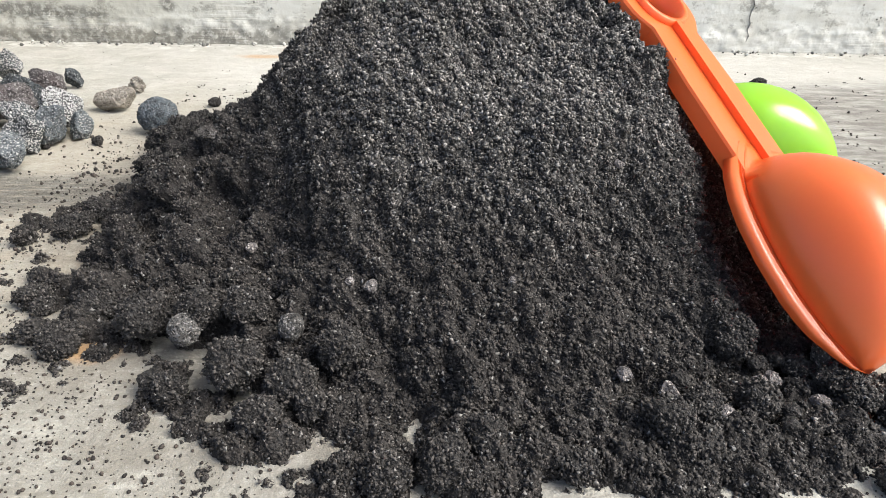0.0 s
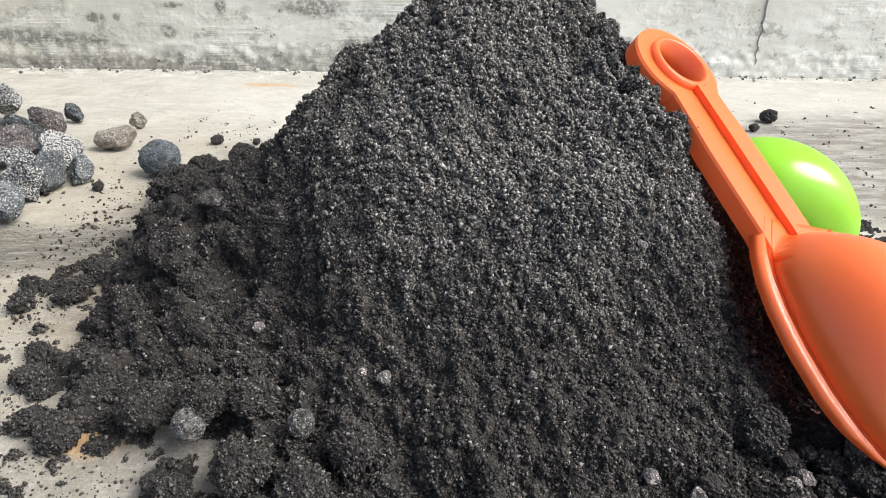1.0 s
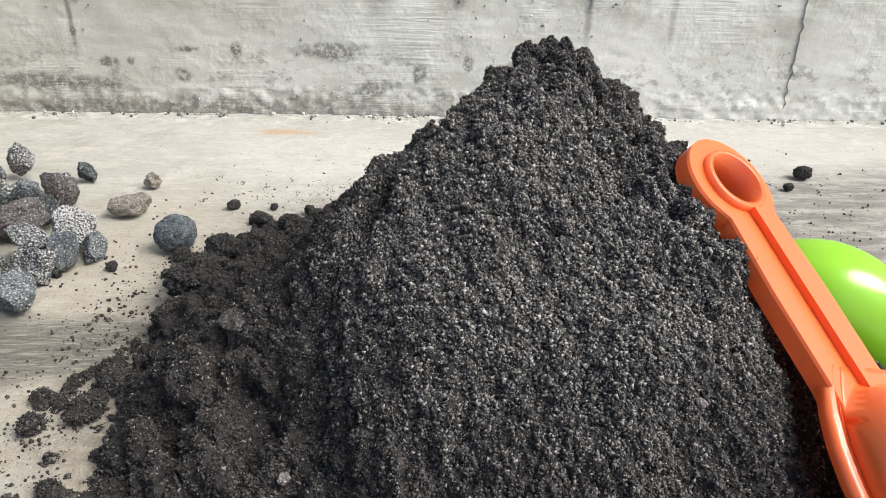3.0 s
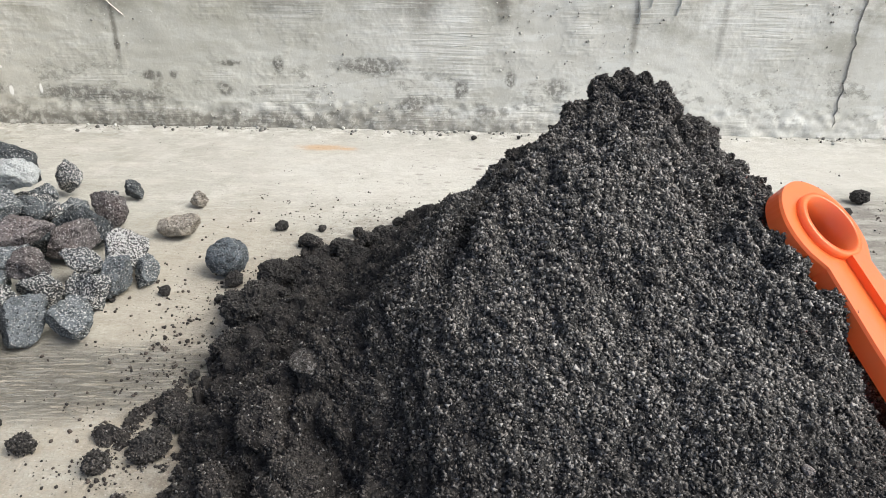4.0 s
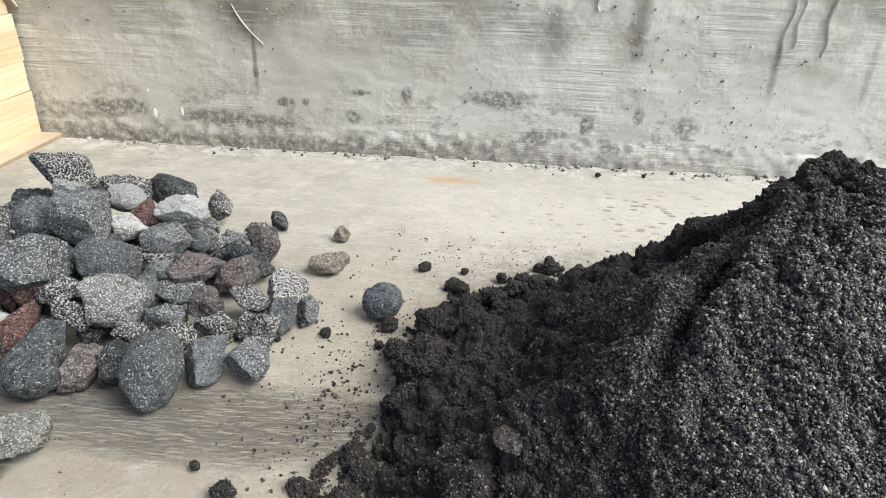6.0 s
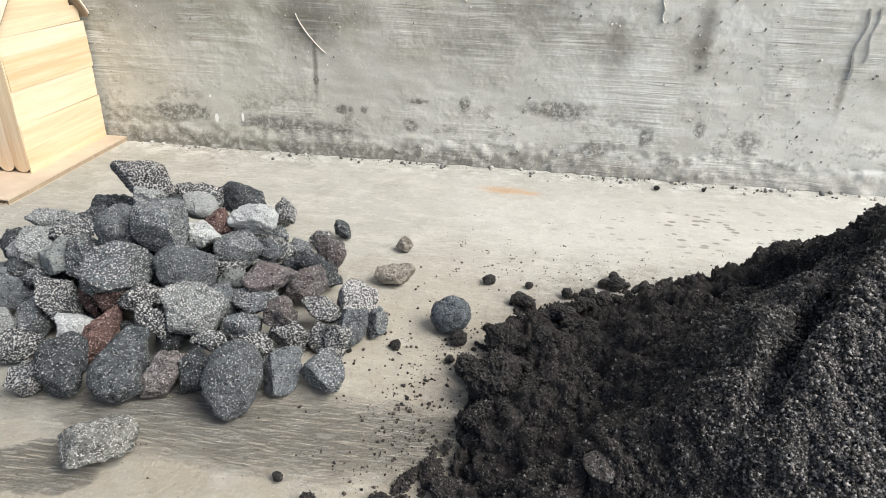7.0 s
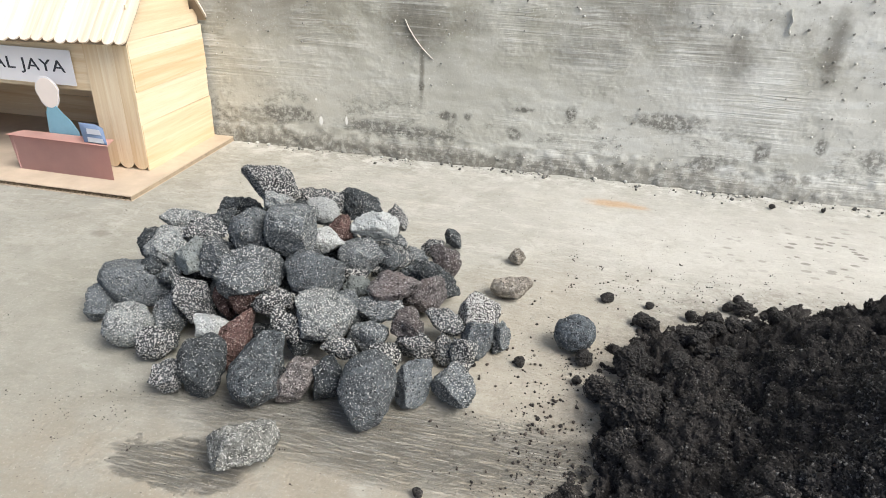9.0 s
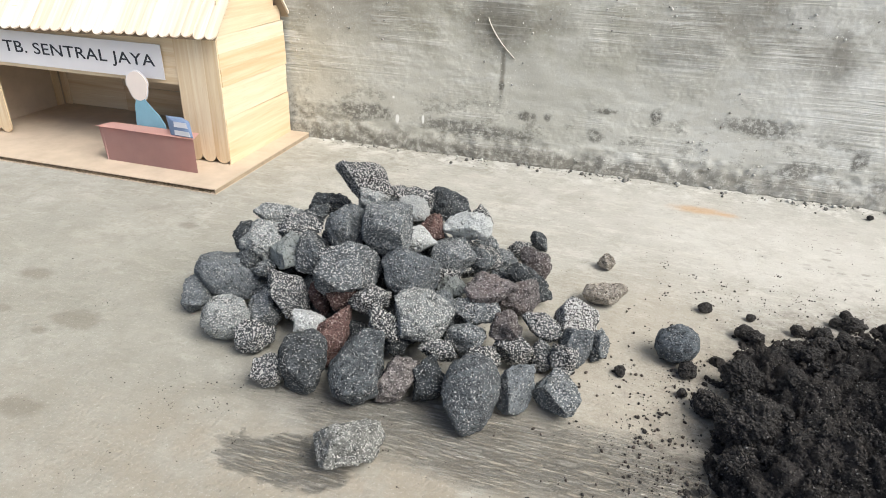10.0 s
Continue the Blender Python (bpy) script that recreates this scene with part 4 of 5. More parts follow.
stone("whitish", (-0.116, 0.965, 0.049), (0.0134, 0.0108, 0.0108), (61, 21, 13))
stone("mid", (-0.127, 0.931, 0.071), (0.0180, 0.0200, 0.0180), (64, 4, 25), facets=3)
stone("smooth", (-0.159, 0.933, 0.067), (0.0151, 0.0163, 0.0151), (62, 23, 18))
stone("light", (-0.232, 0.963, 0.052), (0.0197, 0.0090, 0.0090), (66, 12, 30))
stone("speck", (-0.203, 0.942, 0.057), (0.0162, 0.0089, 0.0089), (65, 7, 31))
stone("dark", (-0.198, 0.960, 0.059), (0.0096, 0.0088, 0.0088), (66, 6, 30))
stone("light", (-0.227, 0.931, 0.046), (0.0162, 0.0158, 0.0158), (61, 26, 24))
stone("plain", (-0.200, 0.922, 0.047), (0.0141, 0.0116, 0.0116), (63, -14, 43))
stone("dark", (-0.243, 0.931, 0.048), (0.0090, 0.0098, 0.0090), (64, -18, 48))
stone("dark", (-0.232, 0.920, 0.036), (0.0101, 0.0101, 0.0101), (56, 36, 17))
stone("mid", (-0.217, 0.913, 0.033), (0.0083, 0.0067, 0.0067), (62, 9, 33))
stone("smooth", (-0.246, 0.911, 0.023), (0.0253, 0.0177, 0.0177), (57, 30, 23), facets=5)
stone("mid", (-0.182, 0.920, 0.048), (0.0139, 0.0156, 0.0139), (62, -11, 39))
stone("mid", (-0.145, 0.903, 0.051), (0.0226, 0.0179, 0.0179), (61, 6, 27))
stone("smooth", (-0.107, 0.921, 0.045), (0.0200, 0.0160, 0.0160), (60, 8, 20))
stone("mid", (-0.088, 0.969, 0.039), (0.0183, 0.0153, 0.0153), (61, 15, 12))
stone("speck", (-0.072, 0.990, 0.025), (0.0154, 0.0141, 0.0141), (61, 9, 12))
stone("mid", (-0.059, 1.016, 0.014), (0.0114, 0.0119, 0.0114), (62, -1, 15))
stone("mid", (-0.072, 1.000, 0.037), (0.0105, 0.0073, 0.0073), (63, 0, 17))
stone("speck", (-0.089, 0.949, 0.031), (0.0119, 0.0059, 0.0059), (60, 6, 17))
stone("plain", (-0.079, 0.939, 0.029), (0.0125, 0.0083, 0.0083), (59, 2, 19))
stone("brown", (-0.051, 0.933, 0.037), (0.0194, 0.0117, 0.0117), (59, 0, 16))
stone("brown", (-0.035, 0.958, 0.017), (0.0179, 0.0124, 0.0124), (56, -22, 28))
stone("dark", (-0.031, 0.982, 0.018), (0.0205, 0.0107, 0.0107), (54, 32, -9))
stone("speck", (-0.052, 1.052, 0.009), (0.0101, 0.0076, 0.0076), (63, -1, 14))
stone("dark", (-0.037, 1.075, 0.007), (0.0083, 0.0078, 0.0078), (62, 16, 3))
stone("brown", (-0.032, 1.018, 0.014), (0.0123, 0.0147, 0.0123), (61, -2, 13))
stone("speckwhite", (0.008, 0.948, 0.015), (0.0149, 0.0153, 0.0149), (57, 5, 5))
stone("speck", (-0.012, 0.927, 0.018), (0.0152, 0.0092, 0.0092), (56, 6, 7))
stone("smooth", (0.012, 0.916, 0.012), (0.0117, 0.0129, 0.0117), (54, -3, 10))
stone("mid", (0.027, 0.929, 0.010), (0.0076, 0.0115, 0.0076), (55, 8, 0))
stone("speck", (0.007, 0.898, 0.011), (0.0091, 0.0121, 0.0091), (53, -3, 11))
stone("speck", (-0.007, 0.906, 0.009), (0.0077, 0.0108, 0.0077), (54, -2, 13))
stone("brown", (-0.033, 0.904, 0.028), (0.0107, 0.0111, 0.0107), (54, 16, 4))
stone("mid", (-0.062, 0.919, 0.025), (0.0191, 0.0092, 0.0092), (57, 1, 18))
stone("mid", (-0.059, 0.895, 0.017), (0.0130, 0.0111, 0.0111), (54, 10, 12), facets=4)
stone("light", (-0.088, 0.890, 0.034), (0.0204, 0.0174, 0.0174), (55, 16, 13), facets=6)
stone("smooth", (-0.083, 0.917, 0.025), (0.0104, 0.0120, 0.0104), (58, 3, 20), facets=3)
stone("speck", (-0.126, 0.893, 0.036), (0.0143, 0.0100, 0.0100), (58, 6, 25))
stone("speck", (-0.108, 0.874, 0.032), (0.0129, 0.0077, 0.0077), (47, 36, -1))
stone("dark", (-0.101, 0.878, 0.015), (0.0076, 0.0072, 0.0072), (54, 5, 23))
stone("speck", (-0.073, 0.879, 0.018), (0.0123, 0.0067, 0.0067), (53, 12, 14))
stone("speck", (-0.188, 0.895, 0.027), (0.0208, 0.0132, 0.0132), (49, 40, 6))
stone("mid", (-0.204, 0.886, 0.015), (0.0116, 0.0160, 0.0116), (58, 11, 32))
stone("light", (-0.224, 0.869, 0.015), (0.0156, 0.0153, 0.0153), (58, 12, 34), facets=1)
stone("smooth", (-0.264, 0.893, 0.012), (0.0117, 0.0133, 0.0117), (56, 30, 25))
stone("speck", (-0.197, 0.860, 0.011), (0.0133, 0.0107, 0.0107), (55, 16, 29))
stone("red", (-0.165, 0.896, 0.027), (0.0064, 0.0123, 0.0064), (58, -16, 43))
stone("red", (-0.145, 0.893, 0.034), (0.0113, 0.0078, 0.0078), (59, -2, 32))
stone("whitish", (-0.161, 0.870, 0.023), (0.0106, 0.0091, 0.0091), (55, 17, 23), facets=3)
stone("red", (-0.143, 0.872, 0.016), (0.0121, 0.0205, 0.0121), (49, 31, 9))
stone("dark", (-0.149, 0.838, 0.017), (0.0142, 0.0198, 0.0142), (54, 10, 29), facets=4)
stone("speck", (-0.169, 0.831, 0.010), (0.0107, 0.0103, 0.0103), (54, 0, 40))
stone("dark", (-0.111, 0.844, 0.020), (0.0176, 0.0232, 0.0176), (47, 29, 6), facets=5)
stone("brownlight", (-0.089, 0.846, 0.013), (0.0106, 0.0166, 0.0106), (47, 25, 6))
stone("dark", (-0.069, 0.853, 0.012), (0.0121, 0.0142, 0.0121), (49, 20, 7))
stone("smooth", (-0.042, 0.841, 0.020), (0.0163, 0.0230, 0.0163), (49, 15, 7), facets=2)
stone("smooth", (-0.019, 0.861, 0.014), (0.0116, 0.0159, 0.0116), (50, 9, 7))
stone("mid", (0.006, 0.867, 0.013), (0.0145, 0.0134, 0.0134), (51, 5, 6))
stone("speck", (-0.027, 0.898, 0.012), (0.0134, 0.0122, 0.0122), (54, 0, 15))
stone("speck", (-0.042, 0.876, 0.017), (0.0110, 0.0103, 0.0103), (53, 1, 17))
stone("lone", (-0.094, 0.787, 0.012), (0.0192, 0.0124, 0.0124), (47, 7, 27))
stone("blue", (0.078, 0.944, 0.0125), (0.0140, 0.0128, 0.0125), (56, -13, 1))
stone("tan", (0.023, 1.061, 0.007), (0.0075, 0.0075, 0.0069), (63, -8, 4))
stone("tan", (0.026, 1.001, 0.007), (0.0160, 0.0082, 0.0080), (60, -5, 2), facets=5)
# stones inside the heap that carry the outer ones
for sx, sy, sz, sr in ((-0.15, 0.965, 0.014, 0.020), (-0.11, 0.985, 0.014, 0.020), (-0.19, 0.95, 0.014, 0.019), (-0.13, 0.925, 0.014, 0.018), (-0.17, 0.915, 0.013, 0.017), (-0.09, 0.945, 0.013, 0.018),
                       (-0.145, 0.965, 0.044, 0.019), (-0.115, 0.995, 0.036, 0.017), (-0.175, 0.955, 0.042, 0.016), (-0.125, 0.945, 0.042, 0.016), (-0.215, 0.935, 0.012, 0.018), (-0.06, 0.965, 0.010, 0.015),
                       (-0.14, 1.005, 0.014, 0.018), (-0.18, 0.985, 0.014, 0.018), (-0.15, 0.985, 0.062, 0.013), (-0.10, 1.03, 0.012, 0.016), (-0.23, 0.965, 0.014, 0.017), (-0.105, 0.905, 0.012, 0.014), (-0.075, 0.915, 0.010, 0.013),
                       (-0.075, 0.985, 0.030, 0.014), (-0.21, 0.905, 0.012, 0.013), (-0.135, 0.885, 0.012, 0.012), (-0.055, 0.99, 0.010, 0.012)):
    stone("dark", (sx, sy, sz), (sr, sr * 0.85, sr * 0.8), (sr * 9000 % 60, sx * 900 % 50, sy * 2000 % 180), 4)


# ---- toy scoops ----
def scoop(name, origin, axis, across, plastic, label, blade_turn):
    """A plastic sand scoop lying with its hollow downwards. Own axes: x from the ring to the tip, y across, z out of the back."""
    x = Vector(axis).normalized()
    y = (Vector(across) - x * Vector(across).dot(x)).normalized()
    z = x.cross(y)
    root = empty(name, label, "toy scoop")
    root.matrix_world = Matrix(((x.x, y.x, z.x, origin[0]), (x.y, y.y, z.y, origin[1]), (x.z, y.z, z.z, origin[2]), (0, 0, 0, 1)))
    ring_c, ring_r, hole = -0.092, 0.0240, 0.0135
    aside = Matrix.Translation((0, -0.0032, 0))

    # handle: a plate with a skirt, wide round end with a hole
    def half(u):
        body = np.interp(u, [-0.082, -0.070, -0.04, 0.0, 0.012], [0.0160, 0.0165, 0.0182, 0.0180, 0.0195])
        d = ring_r ** 2 - (u - ring_c) ** 2
        return max(body if u > -0.084 else 0.0, math.sqrt(d) if d > 0 else 0.0)

    us = [ring_c - ring_r * math.cos(radians(a)) for a in range(4, 120, 8)] + list(np.linspace(-0.074, 0.012, 16))
    edge = [(u, half(u)) for u in us]
    outline = [(u, h) for u, h in edge] + [(u, -h) for u, h in reversed(edge)]
    bm = bmesh.new()
    n = len(outline)
    inner = []
    for u, v in outline:
        d = Vector((u - ring_c, v))
        if u < -0.07:
            d.normalize()
            inner.append((ring_c + d.x * hole, d.y * hole))
        else:
            inner.append(None)
    skirt = 0.0085
    top = [bm.verts.new((u, v * 0.965, 0.0)) for u, v in outline]
    mid = [bm.verts.new((u, v, -0.0012)) for u, v in outline]
    low = [bm.verts.new((u, v * 1.01, -skirt)) for u, v in outline]
    lowin = [bm.verts.new((u, v * 0.93, -skirt)) for u, v in outline]
    for i in range(n):
        j = (i + 1) % n
        for a, b in ((top, mid), (mid, low), (low, lowin)):
            bm.faces.new((a[i], a[j], b[j], b[i]))
    # top face as strips, leaving the hole open
    ring_in = [bm.verts.new((ring_c + hole * math.cos(radians(a)), hole * math.sin(radians(a)), 0.0)) for a in range(0, 360, 15)]
    ring_out = [bm.verts.new((ring_c + hole * 1.25 * math.cos(radians(a)), hole * 1.25 * math.sin(radians(a)), 0.0)) for a in range(0, 360, 15)]
    for i in range(24):
        j = (i + 1) % 24
        bm.faces.new((ring_in[i], ring_in[j], ring_out[j], ring_out[i]))
    loop_a = [bm.edges.get((ring_out[i], ring_out[(i + 1) % 24])) for i in range(24)]
    loop_b = [bm.edges.get((top[i], top[(i + 1) % n])) for i in range(n)]
    bmesh.ops.triangle_fill(bm, use_beauty=True, edges=loop_a + loop_b)
    part("handle", bm, plastic, root).data.transform(aside)

    # raised collar round the hole
    bm = bmesh.new()
    prof = [(hole - 0.0002, -0.012), (hole - 0.0002, 0.0030), (hole + 0.0022, 0.0030), (hole + 0.0026, 0.0004), (hole + 0.0024, -0.012)]
    rows = [[bm.verts.new((ring_c + r * math.cos(radians(a)), r * math.sin(radians(a)), h)) for r, h in prof] for a in range(0, 360, 10)]
    for i in range(36):
        for kk in range(4):
            bm.faces.new((rows[i][kk], rows[(i + 1) % 36][kk], rows[(i + 1) % 36][kk + 1], rows[i][kk + 1]))
    part("collar", bm, plastic, root, "", True).data.transform(aside)

    # rib from the collar to the blade
    bm = bmesh.new()
    for s0, s1 in zip(np.linspace(ring_c + hole + 0.002, 0.012, 9)[:-1], np.linspace(ring_c + hole + 0.002, 0.012, 9)[1:]):
        box(bm, (s0, -0.0017, -0.001), (s1, 0.0017, 0.0034))
    bmesh.ops.remove_doubles(bm, verts=bm.verts, dist=1e-5)
    part("rib", bm, plastic, root).data.transform(aside)

    # blade: flat rim round a vaulted back
    turn = Matrix.Rotation(radians(blade_turn), 3, "Z")
    LEN = 0.101
    us = np.concatenate([np.linspace(0.0, 0.03, 13), np.linspace(0.034, 0.09, 18), np.linspace(0.092, LEN, 9)])
    qs = np.concatenate([[-1.0, -0.955, -0.91, -0.885], np.linspace(-0.87, 0.87, 29), [0.885, 0.91, 0.955, 1.0]])
    width_u = [0.0, 0.008, 0.018, 0.030, 0.042, 0.058, 0.074, 0.087, 0.095, 0.099, LEN]
    width_w = [0.0225, 0.0280, 0.0325, 0.0350, 0.0350, 0.0320, 0.0262, 0.0185, 0.0115, 0.0068, 0.0010]
    bm = bmesh.new()
    grid = []
    for u in us:
        w = 0.94 * float(np.interp(u, width_u, width_w))
        rise = 0.036 * max(0.0, 1 - ((u - 0.0550) / 0.0455) ** 2) ** 0.60
        row = []
        for q in qs:
            back = max(0.0, min(1.0, (u - 0.004) / 0.030))
            reach = 0.87 * math.sqrt(max(1e-6, 1 - (1 - back) ** 2))
            a = min(1.0, abs(q) / reach)
            h = rise * (1 - a ** 2.9) ** 0.68 if a < 1 else 0.0
            if abs(q) > 0.88:
                h += 0.0014 if abs(q) < 0.94 else 0.0008
            if abs(q) > 0.97:
                h -= 0.0055 * min(1.0, w / 0.02)
            p = turn @ Vector((u, (0.965 if 0.9 < abs(q) < 0.97 else 1.0) * q * w, 0.0)) + Vector((0, 0.007 * (1 - u / LEN), h - 0.0015))
            row.append(bm.verts.new(p))
        grid.append(row)
    for i in range(len(us) - 1):
        for j in range(len(qs) - 1):
            bm.faces.new((grid[i][j], grid[i + 1][j], grid[i + 1][j + 1], grid[i][j + 1]))
    ob = part("blade", bm, plastic, root, "", True)
    sol = ob.modifiers.new("thickness", "SOLIDIFY")
    sol.thickness, sol.offset = 0.0018, -1
    return root


scoop("toy_scoop", (0.4165, 0.7095, 0.068), (0.311, -0.765, -0.563), (0.882, 0.453, -0.129), ORANGE, "orange plastic toy sand scoop leaning on the soil heap", -15)
scoop("toy_scoop", (0.427, 0.806, 0.068), (0.77, -0.21, -0.60), (0.35, 0.90, 0.15), GREEN, "bright green plastic toy scoop lying behind the orange one", 0)


# ---- toy house of wooden sticks ----
house = empty("toy_house", "toy shop house glued from pale wooden sticks on cardboard", "toy house")
HR, HL, HF, HB = -0.405, -0.770, 1.154, 1.293


def stick(parent, a, b, width, thick, face, material=STICK, name="stick", ends=True):
    """A flat stick with round ends from a to b; face: the way its broad side looks."""
    a, b = Vector(a), Vector(b)
    x = (b - a).normalized()
    z = Vector(face)
    z = (z - x * z.dot(x)).normalized()
    y = z.cross(x)
    length = (b - a).length
    bm = bmesh.new()
    r = width / 2
    pts = []
    if ends:
        for ang in range(-90, 91, 30):
            pts.append((length - r + r * math.cos(radians(ang)), r * math.sin(radians(ang))))
        for ang in range(90, 271, 30):
            pts.append((r + r * math.cos(radians(ang)), r * math.sin(radians(ang))))
    else:
        pts = [(length, -r), (length, r), (0, r), (0, -r)]
    lowv = [bm.verts.new((px, py, -thick / 2)) for px, py in pts]
    topv = [bm.verts.new((px, py, thick / 2)) for px, py in pts]
    bm.faces.new(topv)
    bm.faces.new(list(reversed(lowv)))
    for i in range(len(pts)):
        j = (i + 1) % len(pts)
        bm.faces.new((lowv[i], lowv[j], topv[j], topv[i]))
    ob = part(name, bm, material, parent)
    ob.matrix_local = Matrix(((x.x, y.x, z.x, a.x), (x.y, y.y, z.y, a.y), (x.z, y.z, z.z, a.z), (0, 0, 0, 1)))
    return ob


def build_house():
    rr = random.Random(3)
    # corrugated base
    base = empty("base", "", "")
    base.parent = house
    bx0, bx1, by0, by1 = -0.795, -0.379, 1.084, 1.296
    bm = bmesh.new()
    box(bm, (bx0, by0, 0.0050), (bx1, by1, 0.0060))
    part("top_sheet", bm, CARD, base)
    bm = bmesh.new()
    box(bm, (bx0, by0, 0.0), (bx1, by1, 0.0009))
    part("bottom_sheet", bm, CARD, base)
    bm = bmesh.new()
    xs = np.arange(bx0, bx1 - 0.001, 0.0022)
    lo = [bm.verts.new((x, by0 + 0.0008, 0.0009 + 0.0041 * (i % 2))) for i, x in enumerate(xs)]
    hi = [bm.verts.new((x, by1 - 0.0008, 0.0009 + 0.0041 * (i % 2))) for i, x in enumerate(xs)]
    for i in range(len(xs) - 1):
        bm.faces.new((lo[i], lo[i + 1], hi[i + 1], hi[i]))
    part("corrugation", bm, CARD_EDGE, base)
    bm = bmesh.new()
    box(bm, (bx1 - 0.0006, by0, 0.0009), (bx1, by1, 0.0050))
    part("edge_strip", bm, CARD_EDGE, base)
    floor_z = 0.0060

    # gable walls of level sticks, cut under the roof slope
    ridge_y, eave_z, slope, back_z, back_slope = (HF + HB) / 2, 0.164, 1.10, 0.148, 1.31
    for x, out, nm in ((HR, 1, "side_wall"), (HL, -1, "side_wall")):
        w = empty(nm, "", "")
        w.parent = house
        z = floor_z + 0.0085
        while z < 0.24:
            y0, y1 = HF, HB
            y0, y1 = HF + max(0, z - eave_z) / slope, HB - max(0, z - back_z) / back_slope
            if y1 - y0 < 0.02:
                break
            jut = rr.uniform(-0.0012, 0.0012)
            stick(w, (x + jut * 0.3, y0 + jut, z), (x + jut * 0.3, y1 + jut, z + rr.uniform(-0.0005, 0.0005)), 0.0175, 0.0018, (out, 0, 0), STICK, "stick", False)
            z += 0.0176
        # dark gap backing
        bm = bmesh.new()
        box(bm, (x - out * 0.0022 - 0.0004, HF + 0.002, floor_z), (x - out * 0.0022 + 0.0004, HB - 0.002, back_z - 0.002))
        part("lining", bm, CARD, w)
    # back wall
    w = empty("back_wall", "", "")
    w.parent = house
    for i in range(8):
        z = floor_z + 0.0087 + i * 0.0176
        for x0, x1 in ((HL + 0.002, -0.66), (-0.66, -0.54), (-0.54, HR - 0.004)):
            stick(w, (x0, HB, z), (x1 - 0.001, HB + rr.uniform(-0.0004, 0.0004), z + rr.uniform(-0.0006, 0.0006)), 0.0174, 0.0018, (0, -1, 0), STICK, "stick", False)
    # front posts and lintel
    w = empty("front_wall", "", "")
    w.parent = house
    for x in (-0.4138, -0.4318, -0.4494):
        stick(w, (x, HF, floor_z + 0.0005), (x + rr.uniform(-0.001, 0.001), HF, 0.160), 0.0178, 0.0018, (0, -1, 0), STICK, "stick")
    for x in (-0.7600, -0.7425, -0.7250):
        stick(w, (x, HF, floor_z + 0.0005), (x + rr.uniform(-0.001, 0.001), HF, 0.160), 0.0178, 0.0018, (0, -1, 0), STICK, "stick")
    for z in (0.1000, 0.1175, 0.1350, 0.1525):
        stick(w, (-0.7160, HF + 0.0018, z), (-0.4575, HF + 0.0018, z), 0.0174, 0.0018, (0, -1, 0), STICK, "stick", False)
    # corner posts inside
    for x in (HL + 0.010, HR - 0.012):
        stick(w, (x, HB - 0.0030, floor_z), (x, HB - 0.0030, 0.14), 0.011, 0.0022, (0, -1, 0), STICK, "stick", False)
    stick(w, (HL + 0.0032, HB - 0.012, floor_z), (HL + 0.0032, HB - 0.012, 0.14), 0.011, 0.0022, (1, 0, 0), STICK, "stick", False)
    # roof of sticks, round ends at the eaves
    roof = empty("roof", "", "")
    roof.parent = house
    n = 29
    for side in (-1, 1):
        y_e = ridge_y + side * ((HB - HF) / 2 + 0.018)
        z_e = eave_z + 0.003 - 0.018 * slope
        z_r = z_e + ((HB - HF) / 2 + 0.018) * slope
        if side == 1:
            y_e, z_e = HB + 0.001, back_z + 0.004
        for i in range(n):
            x = -0.393 - 0.0140 * (i + 0.5)
            sag = -0.03 * (-0.393 - x)
            d = rr.uniform(-0.0012, 0.0012)
            stick(roof, (x, y_e, z_e + d + sag), (x + rr.uniform(-0.0006, 0.0006), ridge_y, z_r + d + sag), 0.0140, 0.0018, (0, side * slope, 1), ROOF_STICK, "stick")
        bm = bmesh.new()
        vs = [bm.verts.new(p) for p in ((-0.395, y_e + (0.004 if side < 0 else -0.001), z_e - 0.0016), (-0.794, y_e + (0.004 if side < 0 else -0.001), z_e - 0.0150), (-0.794, ridge_y, z_r - 0.021), (-0.395, ridge_y, z_r - 0.006))]
        bm.faces.new(vs)
        bmesh.ops.solidify(bm, geom=bm.faces[:], thickness=0.0008)
        part("roof_sheet", bm, CARD, roof)
    # paper sign over the opening
    sign = empty("sign", "", "")
    sign.parent = house
    bm = bmesh.new()
    box(bm, (-0.728, HF - 0.0022, 0.0960), (-0.4740, HF - 0.0016, 0.1335))
    part("sheet", bm, PAPER, sign, "white paper strip")
    cu = bpy.data.curves.new("lettering", "FONT")
    cu.body = "TB. SENTRAL JAYA"
    cu.size, cu.extrude, cu.space_character = 0.0220, 0.0001, 1.06
    cu.offset = 0.00012
    tmp = new("lettering_curve", cu)
    bpy.context.view_layer.update()
    me = bpy.data.meshes.new_from_object(tmp.evaluated_get(bpy.context.evaluated_depsgraph_get()))
    bpy.data.objects.remove(tmp)
    co = np.empty(len(me.vertices) * 3, dtype=np.float32)
    me.vertices.foreach_get("co", co)
    co = co.reshape(-1, 3)
    span = co[:, 0].max() - co[:, 0].min()
    co[:, 0] *= 0.208 / span
    co[:, 1] *= 0.82
    me.vertices.foreach_set("co", co.ravel())
    me.materials.clear()
    me.materials.append(INK)
    text = new("lettering", me)
    text.parent = sign
    text.matrix_local = pose(-0.6920, HF - 0.0025, 0.1098, 90, 0, 0)


build_house()


